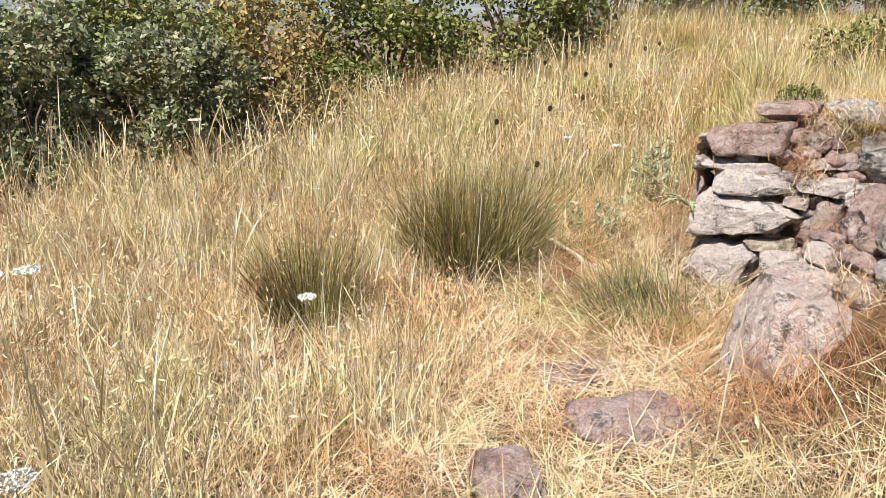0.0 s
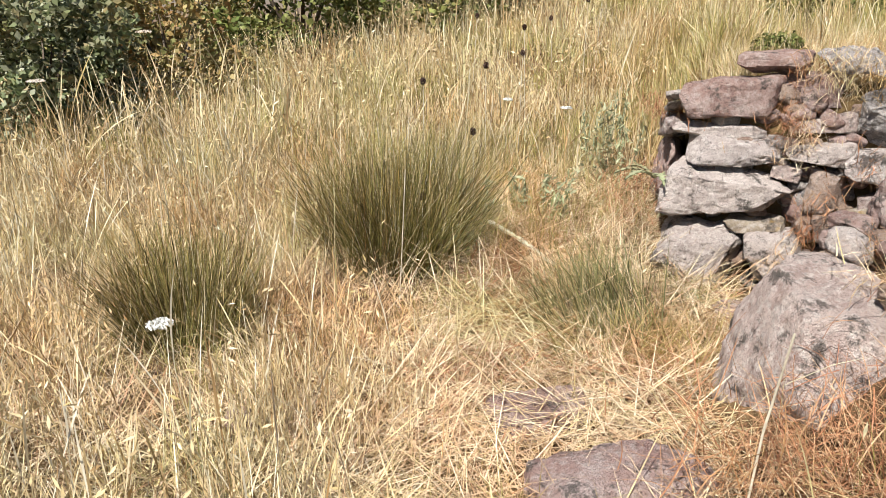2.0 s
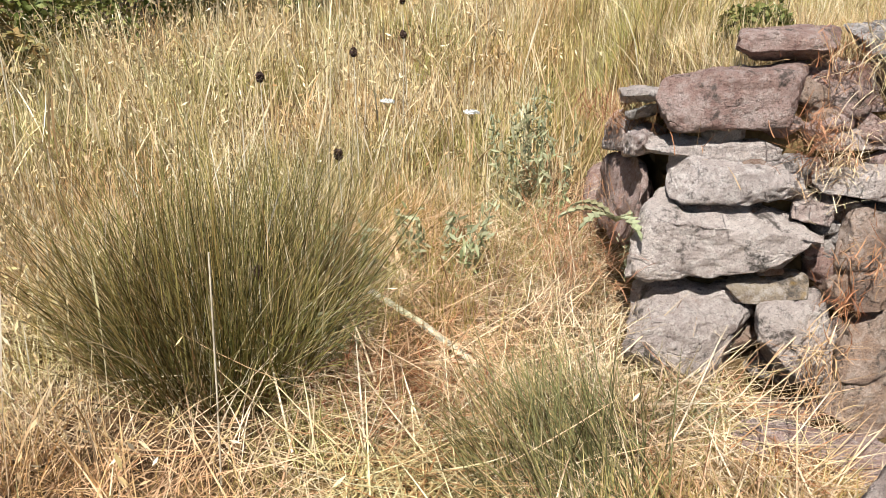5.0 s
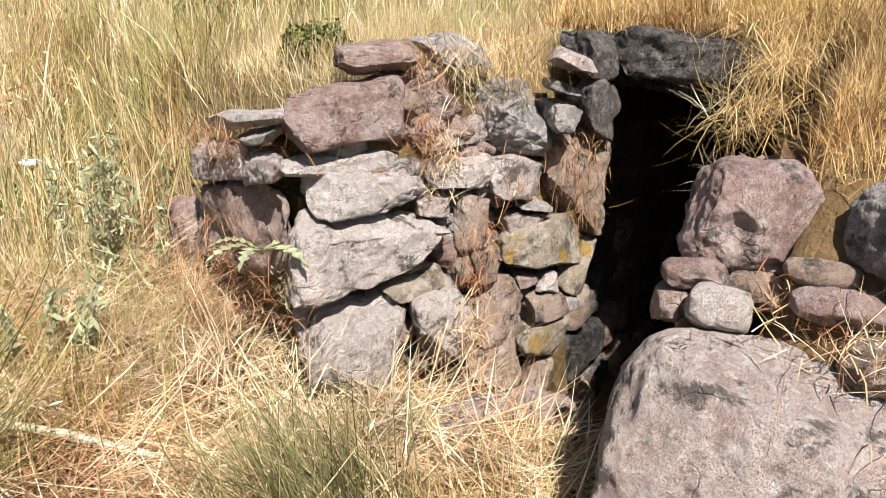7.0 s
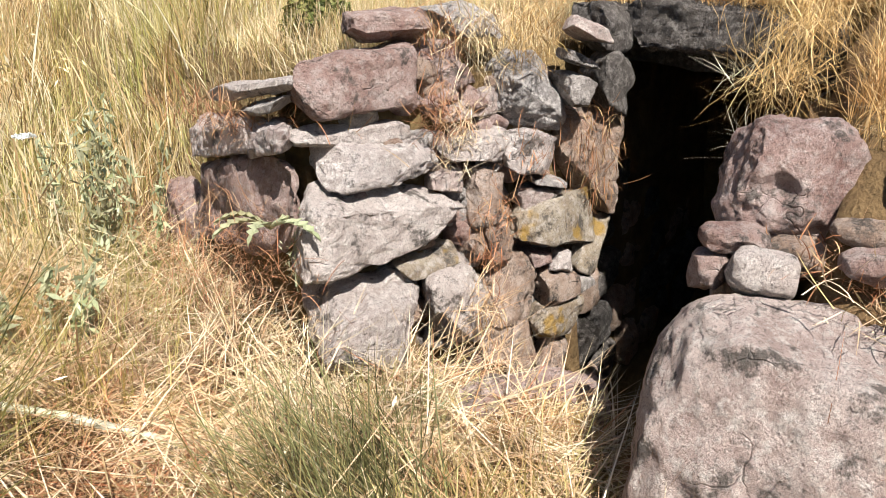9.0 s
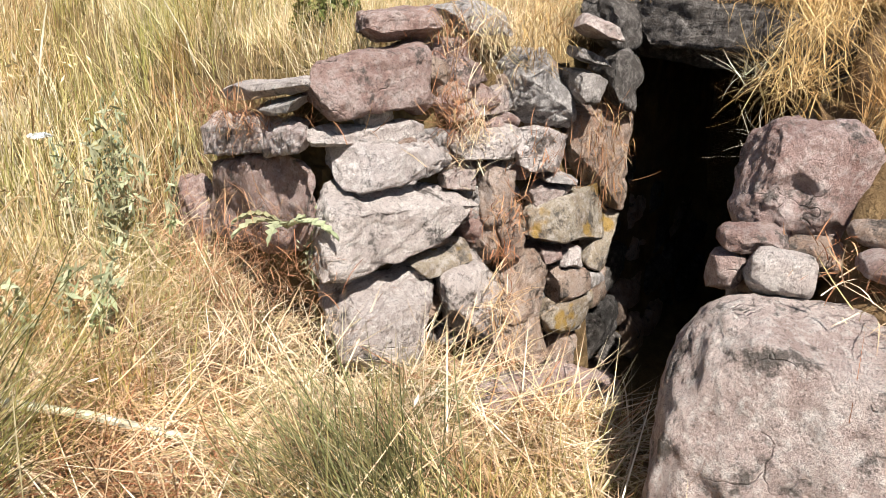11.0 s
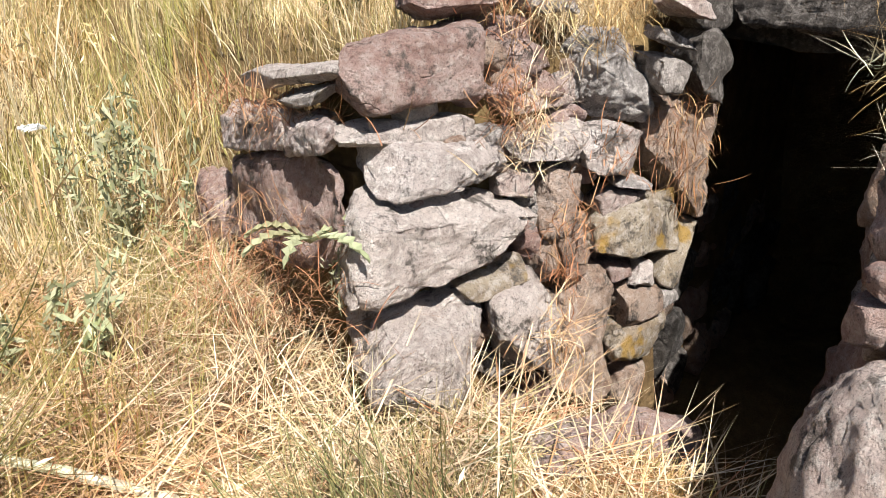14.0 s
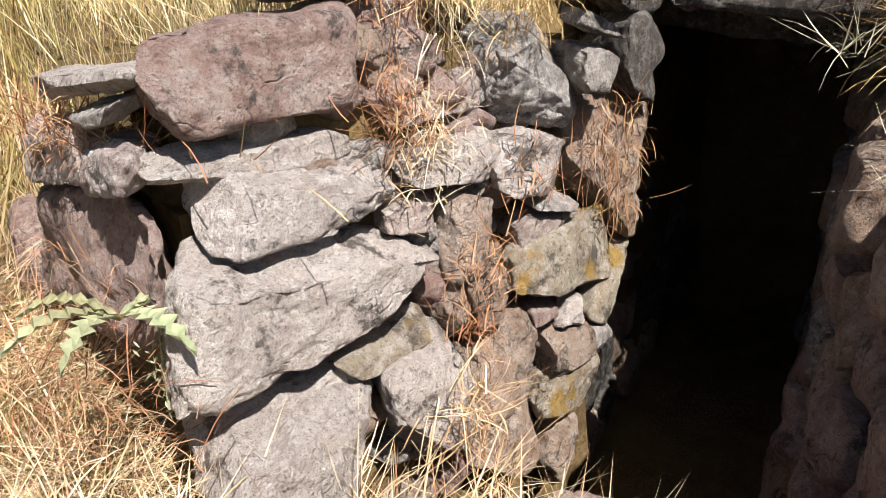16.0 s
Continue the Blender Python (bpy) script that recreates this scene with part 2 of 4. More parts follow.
def strands(name, root, length, heading, lean, bend, width, mat, profile=(1, 0.85, 0.6, 0), parent=None, label=""):
    """Many thin curved blades, one after another along arrays: root places, lengths, headings, lean from upright and bend."""
    n, k = len(root), len(profile)
    heading, lean, bend = np.asarray(heading), np.asarray(lean), np.asarray(bend)
    pos = np.array(root, float)
    twist = heading + np.random.uniform(0, np.pi, n)
    across = np.stack([np.cos(twist), np.sin(twist), 0 * twist], 1)
    seg = (length / (k - 1))[:, None]
    verts = np.zeros((n, 2 * k - 1, 3))
    for i in range(k):
        w = (width * profile[i] / 2)[:, None] if i < k - 1 else 0
        if i < k - 1:
            verts[:, 2 * i], verts[:, 2 * i + 1] = pos - across * w, pos + across * w
        else:
            verts[:, 2 * i] = pos
        a = lean + bend * (i + 0.5) / (k - 1)
        pos = pos + seg * np.stack([np.sin(a) * np.cos(heading), np.sin(a) * np.sin(heading), np.cos(a)], 1)
    m = 2 * k - 1
    base = (np.arange(n) * m)[:, None]
    quads = np.concatenate([base + np.array([[2 * i, 2 * i + 1, 2 * i + 3, 2 * i + 2]]) for i in range(k - 2)], 0)
    tips = base + np.array([[m - 3, m - 2, m - 1]])
    me = bpy.data.meshes.new(name)
    loops = np.concatenate([quads.ravel(), tips.ravel()]).astype(np.int32)
    starts = np.concatenate([np.arange(len(quads)) * 4, len(quads) * 4 + np.arange(n) * 3]).astype(np.int32)
    me.vertices.add(n * m)
    me.vertices.foreach_set("co", verts.ravel())
    me.loops.add(len(loops))
    me.loops.foreach_set("vertex_index", loops)
    me.polygons.add(len(starts))
    me.polygons.foreach_set("loop_start", starts)
    me.update(calc_edges=True)
    me.materials.append(mat)
    ob = new(name, me)
    if parent:
        ob.parent = parent
    if label:
        ob["label"] = label
    return ob


HEAD = (1, 0.9, 0.8, 0.7, 0.7, 1.7, 1.4, 0)          # a stalk with a seed head
R = np.random.default_rng(7)


def spread(n, x0, x1, y0, y1, keep=None):
    """Random places on the ground in a rectangle, thinned by keep(x, y) in 0..1."""
    x, y = R.uniform(x0, x1, n), R.uniform(y0, y1, n)
    if keep is not None:
        ok = R.uniform(0, 1, n) < keep(x, y)
        x, y = x[ok], y[ok]
    return x, y


def on_ground(x, y, lift=0.0):
    return np.stack([x, y, ground_z(x, y) - 0.02 + lift], 1)


def cube_sphere(n):
    index, verts, faces = {}, [], []

    def vid(p):
        key = tuple(round(c * n) for c in p)
        if key not in index:
            index[key] = len(verts)
            verts.append(p)
        return index[key]

    for axis in range(3):
        for sign in (-1, 1):
            for i in range(n):
                for j in range(n):
                    q = []
                    for di, dj in ((0, 0), (1, 0), (1, 1), (0, 1)):
                        a, b = 2 * (i + di) / n - 1, 2 * (j + dj) / n - 1
                        p = [0, 0, 0]
                        p[axis], p[(axis + 1) % 3], p[(axis + 2) % 3] = sign, a, b
                        q.append(vid(tuple(p)))
                    faces.append(q if sign > 0 else q[::-1])
    return np.array(verts, float), faces


BALLS = {n: cube_sphere(n) for n in (8, 18, 24, 30, 44)}


def rock_points(seed, n=18, power=5.0, cuts=7):
    """A worn block in the box -1..1: rounded corners, a few broken flats, uneven skin."""
    rnd = np.random.default_rng(seed)
    p = BALLS[n][0].copy()
    p = p * (0.75 + 0.25 / np.abs(p).max(1, keepdims=True))
    p /= (np.abs(p) ** power).sum(1, keepdims=True) ** (1 / power)
    for _ in range(cuts):
        d = rnd.normal(size=3)
        d /= np.linalg.norm(d)
        over = np.maximum(p @ d - rnd.uniform(0.80, 1.15), 0)
        p -= over[:, None] * d * 0.9
    return p


def weathered(ob, seed, size, wear=1.3):
    """Wear the skin of a stone: broad hollows, chips and a rough grain, all at real size."""
    me, off = ob.data, Vector(np.random.default_rng(seed).uniform(-50, 50, 3))
    co, no = np.zeros(len(me.vertices) * 3), np.zeros(len(me.vertices) * 3)
    me.vertices.foreach_get("co", co)
    me.vertex_normals.foreach_get("vector", no)
    co, no = co.reshape(-1, 3), no.reshape(-1, 3)
    k = min(1.0, size / 0.25)
    move = []
    for v in co:
        p = Vector(v) + off
        broad = noise.fractal(p * 5.0, 0.7, 2.1, 3)
        chip = max(0.0, noise.noise(p * 15.0) - 0.22)
        near_far = noise.voronoi(p * 8.0 + Vector((1, 1, 1)) * (0.5 * noise.noise(p * 11.0)))[0]
        flake = math.floor(5 * noise.noise(p * 4.0) + 6 * near_far[0]) / 6
        crack = max(0.0, 0.07 - (near_far[1] - near_far[0])) if noise.noise(p * 3.0) > 0.05 else 0.0
        fine = noise.noise(p * 45.0)
        move.append(wear * k * 0.014 * broad - wear * k * (0.022 * chip + 0.012 * flake) - 0.10 * k * crack + 0.005 * fine)
    me.vertices.foreach_set("co", (co + no * np.array(move)[:, None]).ravel())
    me.update()
    return ob


def boulder(name, centre, size, turn, seed, mat, parent=None, label="", n=18, power=3.2, wear=1.3, cuts=9):
    p = rock_points(seed, n, power, cuts) * np.array(size) / 2
    ob = weathered(from_arrays(name, p.tolist(), BALLS[n][1], mat, parent, label, True), seed, min(size), wear)
    ob.matrix_basis = pose(*centre, *turn)
    return ob


def dent(ob, place, radius, depth):
    """Press a round weathered hollow into a stone at a place in the world."""
    m = ob.matrix_basis
    p = m.inverted() @ Vector(place)
    for v in ob.data.vertices:
        d = (v.co - p).length / radius
        if d < 1:
            v.co -= p.normalized() * depth * (1 - d * d) ** 1.5
    return ob


# ---- ground, one sheet out to the hills ----
def graded(lo, hi, fine, reach):
    mid = list(np.arange(lo, hi, fine))
    up, down, s = [hi], [lo - fine], fine
    while up[-1] < reach:
        s *= 1.22
        up.append(up[-1] + s)
        down.append(down[-1] - s)
    return np.array(down[::-1] + mid + up)


gx, gy = graded(-1.5, 5.0, 0.05, 3000), graded(1.2, 6.5, 0.05, 3000)
GX, GY = np.meshgrid(gx, gy)
GZ = ground_z(GX, GY)
near = (np.abs(GX) < 12) & (np.abs(GY) < 20)
lumps = np.array([noise.fractal(Vector((a * 2.1, b * 2.1, 3.0)), 0.9, 2.1, 5) if k else 0.0 for a, b, k in zip(GX.ravel(), GY.ravel(), near.ravel())])
GZ = GZ + 0.025 * lumps.reshape(GX.shape)
nx = len(gx)
cells = [(j * nx + i, j * nx + i + 1, (j + 1) * nx + i + 1, (j + 1) * nx + i) for j in range(len(gy) - 1) for i in range(nx - 1)]
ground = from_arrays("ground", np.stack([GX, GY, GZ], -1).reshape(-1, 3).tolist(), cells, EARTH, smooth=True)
tagged(ground, "dry brown earth sloping down to the sunken entrance", "ground", kind="structure")

# ---- the dry-stone wall beside the entrance ----


def slab_grid(name, inner, us, vs, thick, mat):
    """A thick curved sheet: inner(u, v) gives its front, thick is the way to its back."""
    bm = bmesh.new()
    front = [[bm.verts.new(inner(u, v)) for u in us] for v in vs]
    back = [[bm.verts.new(Vector(inner(u, v)) + Vector(thick)) for u in us] for v in vs]
    h, w = len(vs), len(us)
    for j in range(h - 1):
        for i in range(w - 1):
            bm.faces.new((front[j][i], front[j][i + 1], front[j + 1][i + 1], front[j + 1][i]))
            bm.faces.new((back[j][i], back[j + 1][i], back[j + 1][i + 1], back[j][i + 1]))
    for j in range(h - 1):
        for i in (0, w - 1):
            bm.faces.new((front[j][i], front[j + 1][i], back[j + 1][i], back[j][i]))
    for i in range(w - 1):
        for j in (0, h - 1):
            bm.faces.new((front[j][i], back[j][i], back[j][i + 1], front[j][i + 1]))
    bmesh.ops.recalc_face_normals(bm, faces=bm.faces)
    me = bpy.data.meshes.new(name)
    bm.to_mesh(me)
    bm.free()
    me.materials.append(mat)
    return new(name, me)


wall_left = slab_grid("wall_left", lambda x, z: (x, wall_y(x, z) + 0.15, z), np.linspace(1.92, 3.10, 16), np.linspace(-1.3, 0.70, 10), (0, 0.25, 0), EARTH)
tagged(wall_left, "dry-stone wall of rough mauve and pale lichened stones", "stone wall", kind="structure")
stone_seed = [100]


def quad_stone(name, quad, inward, depth, mat, parent, label="", n=18, power=5.0):
    """A stone that fills a four-cornered place in a wall (top left, top right, bottom right, bottom left)."""
    stone_seed[0] += 1
    p = rock_points(stone_seed[0], n, power, 9)
    tl, tr, br, bl = (np.array(q, float) for q in quad)
    s, t = (p[:, :1] * 1.10 + 1) / 2, (1 - p[:, 2:3] * 1.11) / 2
    flat = (tl * (1 - s) + tr * s) * (1 - t) + (bl * (1 - s) + br * s) * t
    v = flat + (p[:, 1:2] + 0.75) * np.array(inward) * depth / 2
    c = v.mean(0)
    ob = weathered(from_arrays(name, (v - c).tolist(), BALLS[n][1], mat, parent, label, True), stone_seed[0], min(math.dist(tl, bl), math.dist(tl, tr)))
    ob.location = c
    return ob


def wall_stone(tl, tr, br, bl, back, mat, label=""):
    quad = [(x, wall_y(x, z) + back, z) for x, z in (tl, tr, br, bl)]
    wide, high = math.dist(tl, tr), math.dist(tl, bl)
    big = max(wide, high) > 0.3
    return quad_stone("stone", quad, (0.62, 0.78, 0), min(0.42, 0.16 + 0.6 * min(wide, high) + 0.1 * wide), mat, wall_left, label, 44 if big else 24, 7.0 if big else 9.0)


wall_stone((1.77, 0.78), (2.22, 0.82), (2.18, 0.61), (1.74, 0.60), 0.06, MAUVE, "large reddish-mauve boulder on the wall top")
wall_stone((1.74, 0.56), (2.18, 0.56), (2.18, 0.49), (1.76, 0.50), 0.10, PALE, "thin pale slab with ochre underside")
wall_stone((1.78, 0.52), (2.22, 0.49), (2.23, 0.33), (1.78, 0.37), 0.03, PALE, "long pale rounded whitish stone")
wall_stone((1.74, 0.39), (2.31, 0.28), (2.30, 0.14), (1.63, 0.07), 0.00, PALE, "largest pale wedge-shaped stone with lichen")
wall_stone((1.91, 0.02), (2.09, 0.05), (2.10, -0.02), (1.92, -0.01), 0.05, PALE)
wall_stone((1.99, 0.07), (2.28, 0.10), (2.28, 0.01), (2.08, -0.03), 0.02, OCHRE, "stone with a yellow lichen patch")
wall_stone((1.62, 0.05), (2.02, -0.01), (1.98, -0.31), (1.60, -0.20), -0.06, PALE)
wall_stone((2.08, 0.01), (2.36, -0.00), (2.33, -0.27), (2.11, -0.34), -0.03, PALE)
wall_stone((2.23, 0.37), (2.37, 0.36), (2.35, 0.25), (2.22, 0.29), 0.06, PINK)
wall_stone((2.36, 0.36), (2.56, 0.32), (2.58, 0.13), (2.38, 0.13), 0.03, BROWN)
wall_stone((2.28, 0.83), (2.62, 0.82), (2.60, 0.72), (2.36, 0.69), 0.20, MAUVE)
wall_stone((2.44, 0.75), (2.55, 0.73), (2.58, 0.66), (2.30, 0.64), 0.15, MAUVE)
wall_stone((2.35, 0.61), (2.63, 0.66), (2.64, 0.54), (2.33, 0.53), 0.12, PINK)
wall_stone((2.56, 0.78), (2.96, 0.75), (2.93, 0.44), (2.58, 0.51), 0.04, GREY, "grey pitted upright block")
wall_stone((2.26, 0.46), (2.58, 0.49), (2.58, 0.37), (2.28, 0.41), 0.02, PALE)
wall_stone((2.55, 0.49), (2.88, 0.45), (2.86, 0.28), (2.54, 0.32), 0.00, PALE)
wall_stone((2.70, 0.28), (2.88, 0.25), (2.87, 0.21), (2.71, 0.24), 0.00, GREY)
wall_stone((2.64, 0.23), (2.90, 0.21), (2.76, 0.14), (2.64, 0.16), 0.03, PINK)
wall_stone((2.58, 0.17), (3.08, 0.18), (3.06, -0.07), (2.57, 0.00), 0.00, OCHRE)
wall_stone((2.65, -0.03), (2.82, -0.07), (2.78, -0.13), (2.66, -0.10), 0.02, MAUVE)
wall_stone((2.79, -0.07), (2.90, -0.08), (2.91, -0.18), (2.75, -0.14), 0.00, PALE)
wall_stone((2.68, -0.12), (2.92, -0.18), (2.91, -0.26), (2.66, -0.31), 0.00, BROWN)
wall_stone((2.43, -0.00), (2.68, -0.05), (2.66, -0.30), (2.38, -0.27), 0.00, BROWN)
wall_stone((2.62, -0.29), (2.95, -0.28), (2.92, -0.45), (2.66, -0.44), 0.00, OCHRE)
wall_stone((2.36, -0.29), (2.62, -0.29), (2.63, -0.55), (2.31, -0.43), 0.00, BROWN)
wall_stone((2.64, -0.45), (2.88, -0.45), (2.70, -0.66), (2.63, -0.62), 0.00, BROWN)
wall_stone((3.09, 0.02), (3.23, 0.01), (3.14, -0.27), (2.94, -0.17), 0.02, OCHRE)
wall_stone((2.95, -0.21), (3.07, -0.24), (3.03, -0.30), (2.95, -0.29), 0.02, GREY)
wall_stone((2.41, 0.13), (2.60, 0.12), (2.58, -0.03), (2.44, -0.02), 0.02, BROWN)
wall_stone((2.07, 0.93), (2.40, 0.94), (2.38, 0.83), (2.06, 0.83), 0.15, MAUVE, "reddish stone on the wall crest")
wall_stone((2.44, 0.97), (2.74, 0.96), (2.87, 0.82), (2.57, 0.84), 0.20, GREY)
wall_stone((2.86, 0.79), (3.04, 0.73), (3.03, 0.69), (2.84, 0.75), -0.08, GREY)
wall_stone((2.86, 0.69), (3.04, 0.67), (2.98, 0.54), (2.85, 0.57), -0.06, GREY)
wall_stone((2.82, 0.93), (3.03, 0.86), (3.01, 0.81), (2.78, 0.85), -0.16, PINK)
# two jamb stones, their shade given by the darkened colour
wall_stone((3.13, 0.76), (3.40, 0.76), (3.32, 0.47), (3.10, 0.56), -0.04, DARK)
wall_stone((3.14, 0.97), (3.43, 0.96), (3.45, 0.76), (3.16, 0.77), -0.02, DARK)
wall_stone((2.93, 0.52), (3.36, 0.48), (3.26, 0.01), (2.96, 0.21), 0.03, BROWN)
wall_stone((2.36, 0.13), (2.45, 0.11), (2.46, -0.04), (2.34, -0.01), 0.05, BROWN)

# small chinking stones deeper in the joints
chink = random.Random(11)
for _ in range(110):
    x, z = chink.uniform(1.9, 2.95), chink.uniform(-0.5, 0.72)
    w = chink.uniform(0.08, 0.17)
    boulder("chink_stone", (x, wall_y(x, z) + 0.15 + chink.uniform(-0.03, 0.03), z), (w, 0.14, w * chink.uniform(0.5, 0.9)), (0, chink.uniform(-25, 25), -12), chink.randrange(40), chink.choice((BROWN, MAUVE, GREY)), wall_left, "", 8, 4.0)

# the end of the wall, running back into the slope
def end_stone(tl, tr, br, bl, mat, label=""):
    quad = [(1.72 + 0.26 * s, 4.85 + 0.70 * s, z) for s, z in (tl, tr, br, bl)]
    return quad_stone("stone", quad, (0.85, 0.50, 0), 0.26, mat, wall_end, label, 30)


wall_end = slab_grid("wall_end", lambda s, z: (1.86 + 0.26 * s, 4.87 + 0.70 * s, z), np.linspace(0.05, 1.5, 8), np.linspace(-0.5, 0.40, 5), (0.2, -0.05, 0), EARTH)
tagged(wall_end, "rough end of the dry-stone wall, running back into the slope", "stone wall", kind="structure")
end_stone((1.01, 0.63), (-0.02, 0.73), (-0.02, 0.69), (0.99, 0.56), PALE, "thin white slab bridging a dark gap")
end_stone((0.57, 0.58), (-0.02, 0.68), (-0.02, 0.63), (0.49, 0.56), GREY)
end_stone((1.44, 0.46), (0.41, 0.57), (0.44, 0.42), (1.36, 0.28), PINK)
end_stone((0.40, 0.56), (0.00, 0.60), (0.00, 0.49), (0.42, 0.42), PINK)
end_stone((1.26, 0.26), (0.00, 0.47), (0.02, 0.12), (1.55, -0.13), MAUVE, "dark mauve stone in half shade")
end_stone((2.20, 0.02), (1.50, 0.12), (1.46, -0.20), (2.10, -0.30), MAUVE)

# ---- the broken right-hand side of the entrance ----
wall_right = slab_grid("wall_right", lambda x, z: (x, 3.34 + float(jut(x)), z), np.linspace(2.35, 6.5, 12), np.linspace(-1.4, 0.62, 8), (0, -0.25, 0), EARTH)
tagged(wall_right, "broken dry-stone side of the sunken entrance, grown over", "stone wall", kind="structure")
dent(boulder("stone", (2.15, 3.39, 0.53), (0.34, 0.38, 0.37), (0, 12, 20), 1, MAUVE, wall_right, "rounded mauve boulder with a deep pit", 44, 2.6), (1.985, 3.385, 0.54), 0.06, 0.045)
boulder("stone", (2.08, 2.94, 0.58), (0.36, 0.42, 0.26), (8, 0, 25), 2, GREY, wall_right, "grey lichened boulder", 30)
boulder("stone", (1.86, 3.38, 0.365), (0.14, 0.17, 0.13), (0, 15, 10), 3, PALE, wall_right)
boulder("stone", (1.91, 3.46, 0.43), (0.13, 0.18, 0.08), (0, 0, 30), 4, MAUVE, wall_right)
boulder("stone", (1.90, 3.51, 0.33), (0.16, 0.12, 0.13), (0, 0, 0), 5, MAUVE, wall_right)
boulder("stone", (1.97, 3.17, 0.48), (0.12, 0.17, 0.07), (0, 10, 15), 6, BROWN, wall_right)
boulder("stone", (1.90, 3.10, 0.42), (0.16, 0.24, 0.09), (0, 8, 10), 7, MAUVE, wall_right)
boulder("stone", (1.93, 2.86, 0.44), (0.20, 0.22, 0.12), (0, 0, 0), 8, GREY, wall_right)
boulder("stone", (1.98, 3.32, 0.38), (0.16, 0.16, 0.12), (0, 0, 0), 9, BROWN, wall_right)
boulder("stone", (1.84, 2.98, 0.33), (0.20, 0.22, 0.13), (0, 10, 30), 12, BROWN, wall_right)
boulder("stone", (2.02, 2.72, 0.50), (0.22, 0.26, 0.16), (0, 0, 40), 13, MAUVE, wall_right)
boulder("stone", (2.10, 3.46, 0.28), (0.26, 0.16, 0.26), (0, 0, 0), 14, BROWN, wall_right)
boulder("stone", (2.46, 3.42, 0.54), (0.30, 0.22, 0.20), (0, 0, 0), 10, MAUVE, wall_right)
boulder("stone", (2.50, 2.95, 0.70), (0.40, 0.40, 0.2), (0, 0, 20), 11, GREY, wall_right)
courses = random.Random(5)
for row in range(6):
    x = 1.95 + 0.1 * courses.random()
    while x < 5.6:
        w, h = courses.uniform(0.22, 0.42), 0.27
        z = 0.36 - 0.28 * row
        boulder("stone", (x + w / 2, 3.40 + float(jut(x + w / 2)) + courses.uniform(-0.03, 0.03), z), (w * 1.02, 0.26, h), (0, courses.uniform(-6, 6), 0), 300 + courses.randrange(999), courses.choice((BROWN, MAUVE, GREY)), wall_right, "", 18, 4.5)
        x += w
# the wall's deep part, inside the passage, mostly in the shade-darkened stone
for row in range(7):
    x = 3.46 + 0.08 * courses.random()
    while x < 5.8:
        w = courses.uniform(0.24, 0.45)
        z = 0.55 - 0.28 * row
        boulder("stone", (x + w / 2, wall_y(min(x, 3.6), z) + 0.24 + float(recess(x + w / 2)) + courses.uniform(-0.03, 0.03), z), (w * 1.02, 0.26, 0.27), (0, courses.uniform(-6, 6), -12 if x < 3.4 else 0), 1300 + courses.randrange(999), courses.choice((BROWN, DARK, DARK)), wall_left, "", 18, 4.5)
        x += w

# the passage goes on under lintels and earth into the dark
def roof_point(x, y):
    return (x, y, 1.00 + 0.16 * (x - 3.4) + 0.03 * math.sin(5 * y + 3 * x))


passage_roof = slab_grid("passage_roof", lambda x, y: roof_point(x, y), np.linspace(3.56, 7.0, 12), np.linspace(2.9, 4.62, 10), (0, 0, -0.22), EARTH)
tagged(passage_roof, "earth and turf roof over the stone passage", "roof", kind="structure")
passage_end = slab_grid("wall_far", lambda y, z: (5.9, y, z), np.linspace(3.0, 5.2, 4), np.linspace(-1.6, 1.2, 4), (0.3, 0, 0), EARTH)
tagged(passage_end, "dark earth at the end of the passage", "wall", kind="structure")


def lintel(centre, size, turn, seed, mat, label):
    return tagged(boulder("lintel_stone", centre, size, turn, seed, mat, None, "", 30, 5.0), label, "lintel stone", group="lintels of the passage")


# lintels in the darkened stone: their shade is in the colour
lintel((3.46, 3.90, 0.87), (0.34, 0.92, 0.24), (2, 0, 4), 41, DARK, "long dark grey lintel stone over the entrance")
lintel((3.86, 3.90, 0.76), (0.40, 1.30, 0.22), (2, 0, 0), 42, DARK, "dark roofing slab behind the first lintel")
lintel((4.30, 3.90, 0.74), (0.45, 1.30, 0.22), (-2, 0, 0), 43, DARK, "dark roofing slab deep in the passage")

# ---- loose boulders and ground stones ----
tagged(boulder("boulder", (1.74, 3.20, -0.09), (0.62, 0.80, 0.80), (4, -8, 14), 21, PINK, None, "", 44, 3.6, 1.0, 14), "large pale pinkish boulder beside the entrance pit", "boulder")
tagged(boulder("sill_stone", (2.08, 4.06, -0.37), (0.72, 0.30, 0.22), (0, 12, -14), 22, MAUVE, None, "", 30, 4.0), "low threshold stone half buried in straw", "stone")
for place, size, turn, seed, mat, words in (
    ((0.85, 2.84, -0.24), (0.62, 0.36, 0.22), (4, 3, 8), 23, MAUVE, "flat pinkish stone half buried in dry grass"),
    ((0.25, 2.30, -0.20), (0.26, 0.44, 0.22), (0, 0, 12), 24, MAUVE, "mauve stone sunk in straw on the slope"),
    ((0.72, 3.42, -0.33), (0.46, 0.30, 0.18), (0, 4, 20), 25, MAUVE, "flat stone almost hidden by straw"),
    ((-0.98, 2.06, -0.14), (0.16, 0.14, 0.16), (0, 0, 30), 26, GREY, "small grey stone in tall grass"),
    ((-0.42, 3.30, -0.22), (0.13, 0.12, 0.12), (0, 0, 0), 27, BROWN, "small tan stone beside a white flower"),
):
    tagged(boulder("ground_stone", place, size, turn, seed, mat, None, "", 30, 3.6), words, "stone")

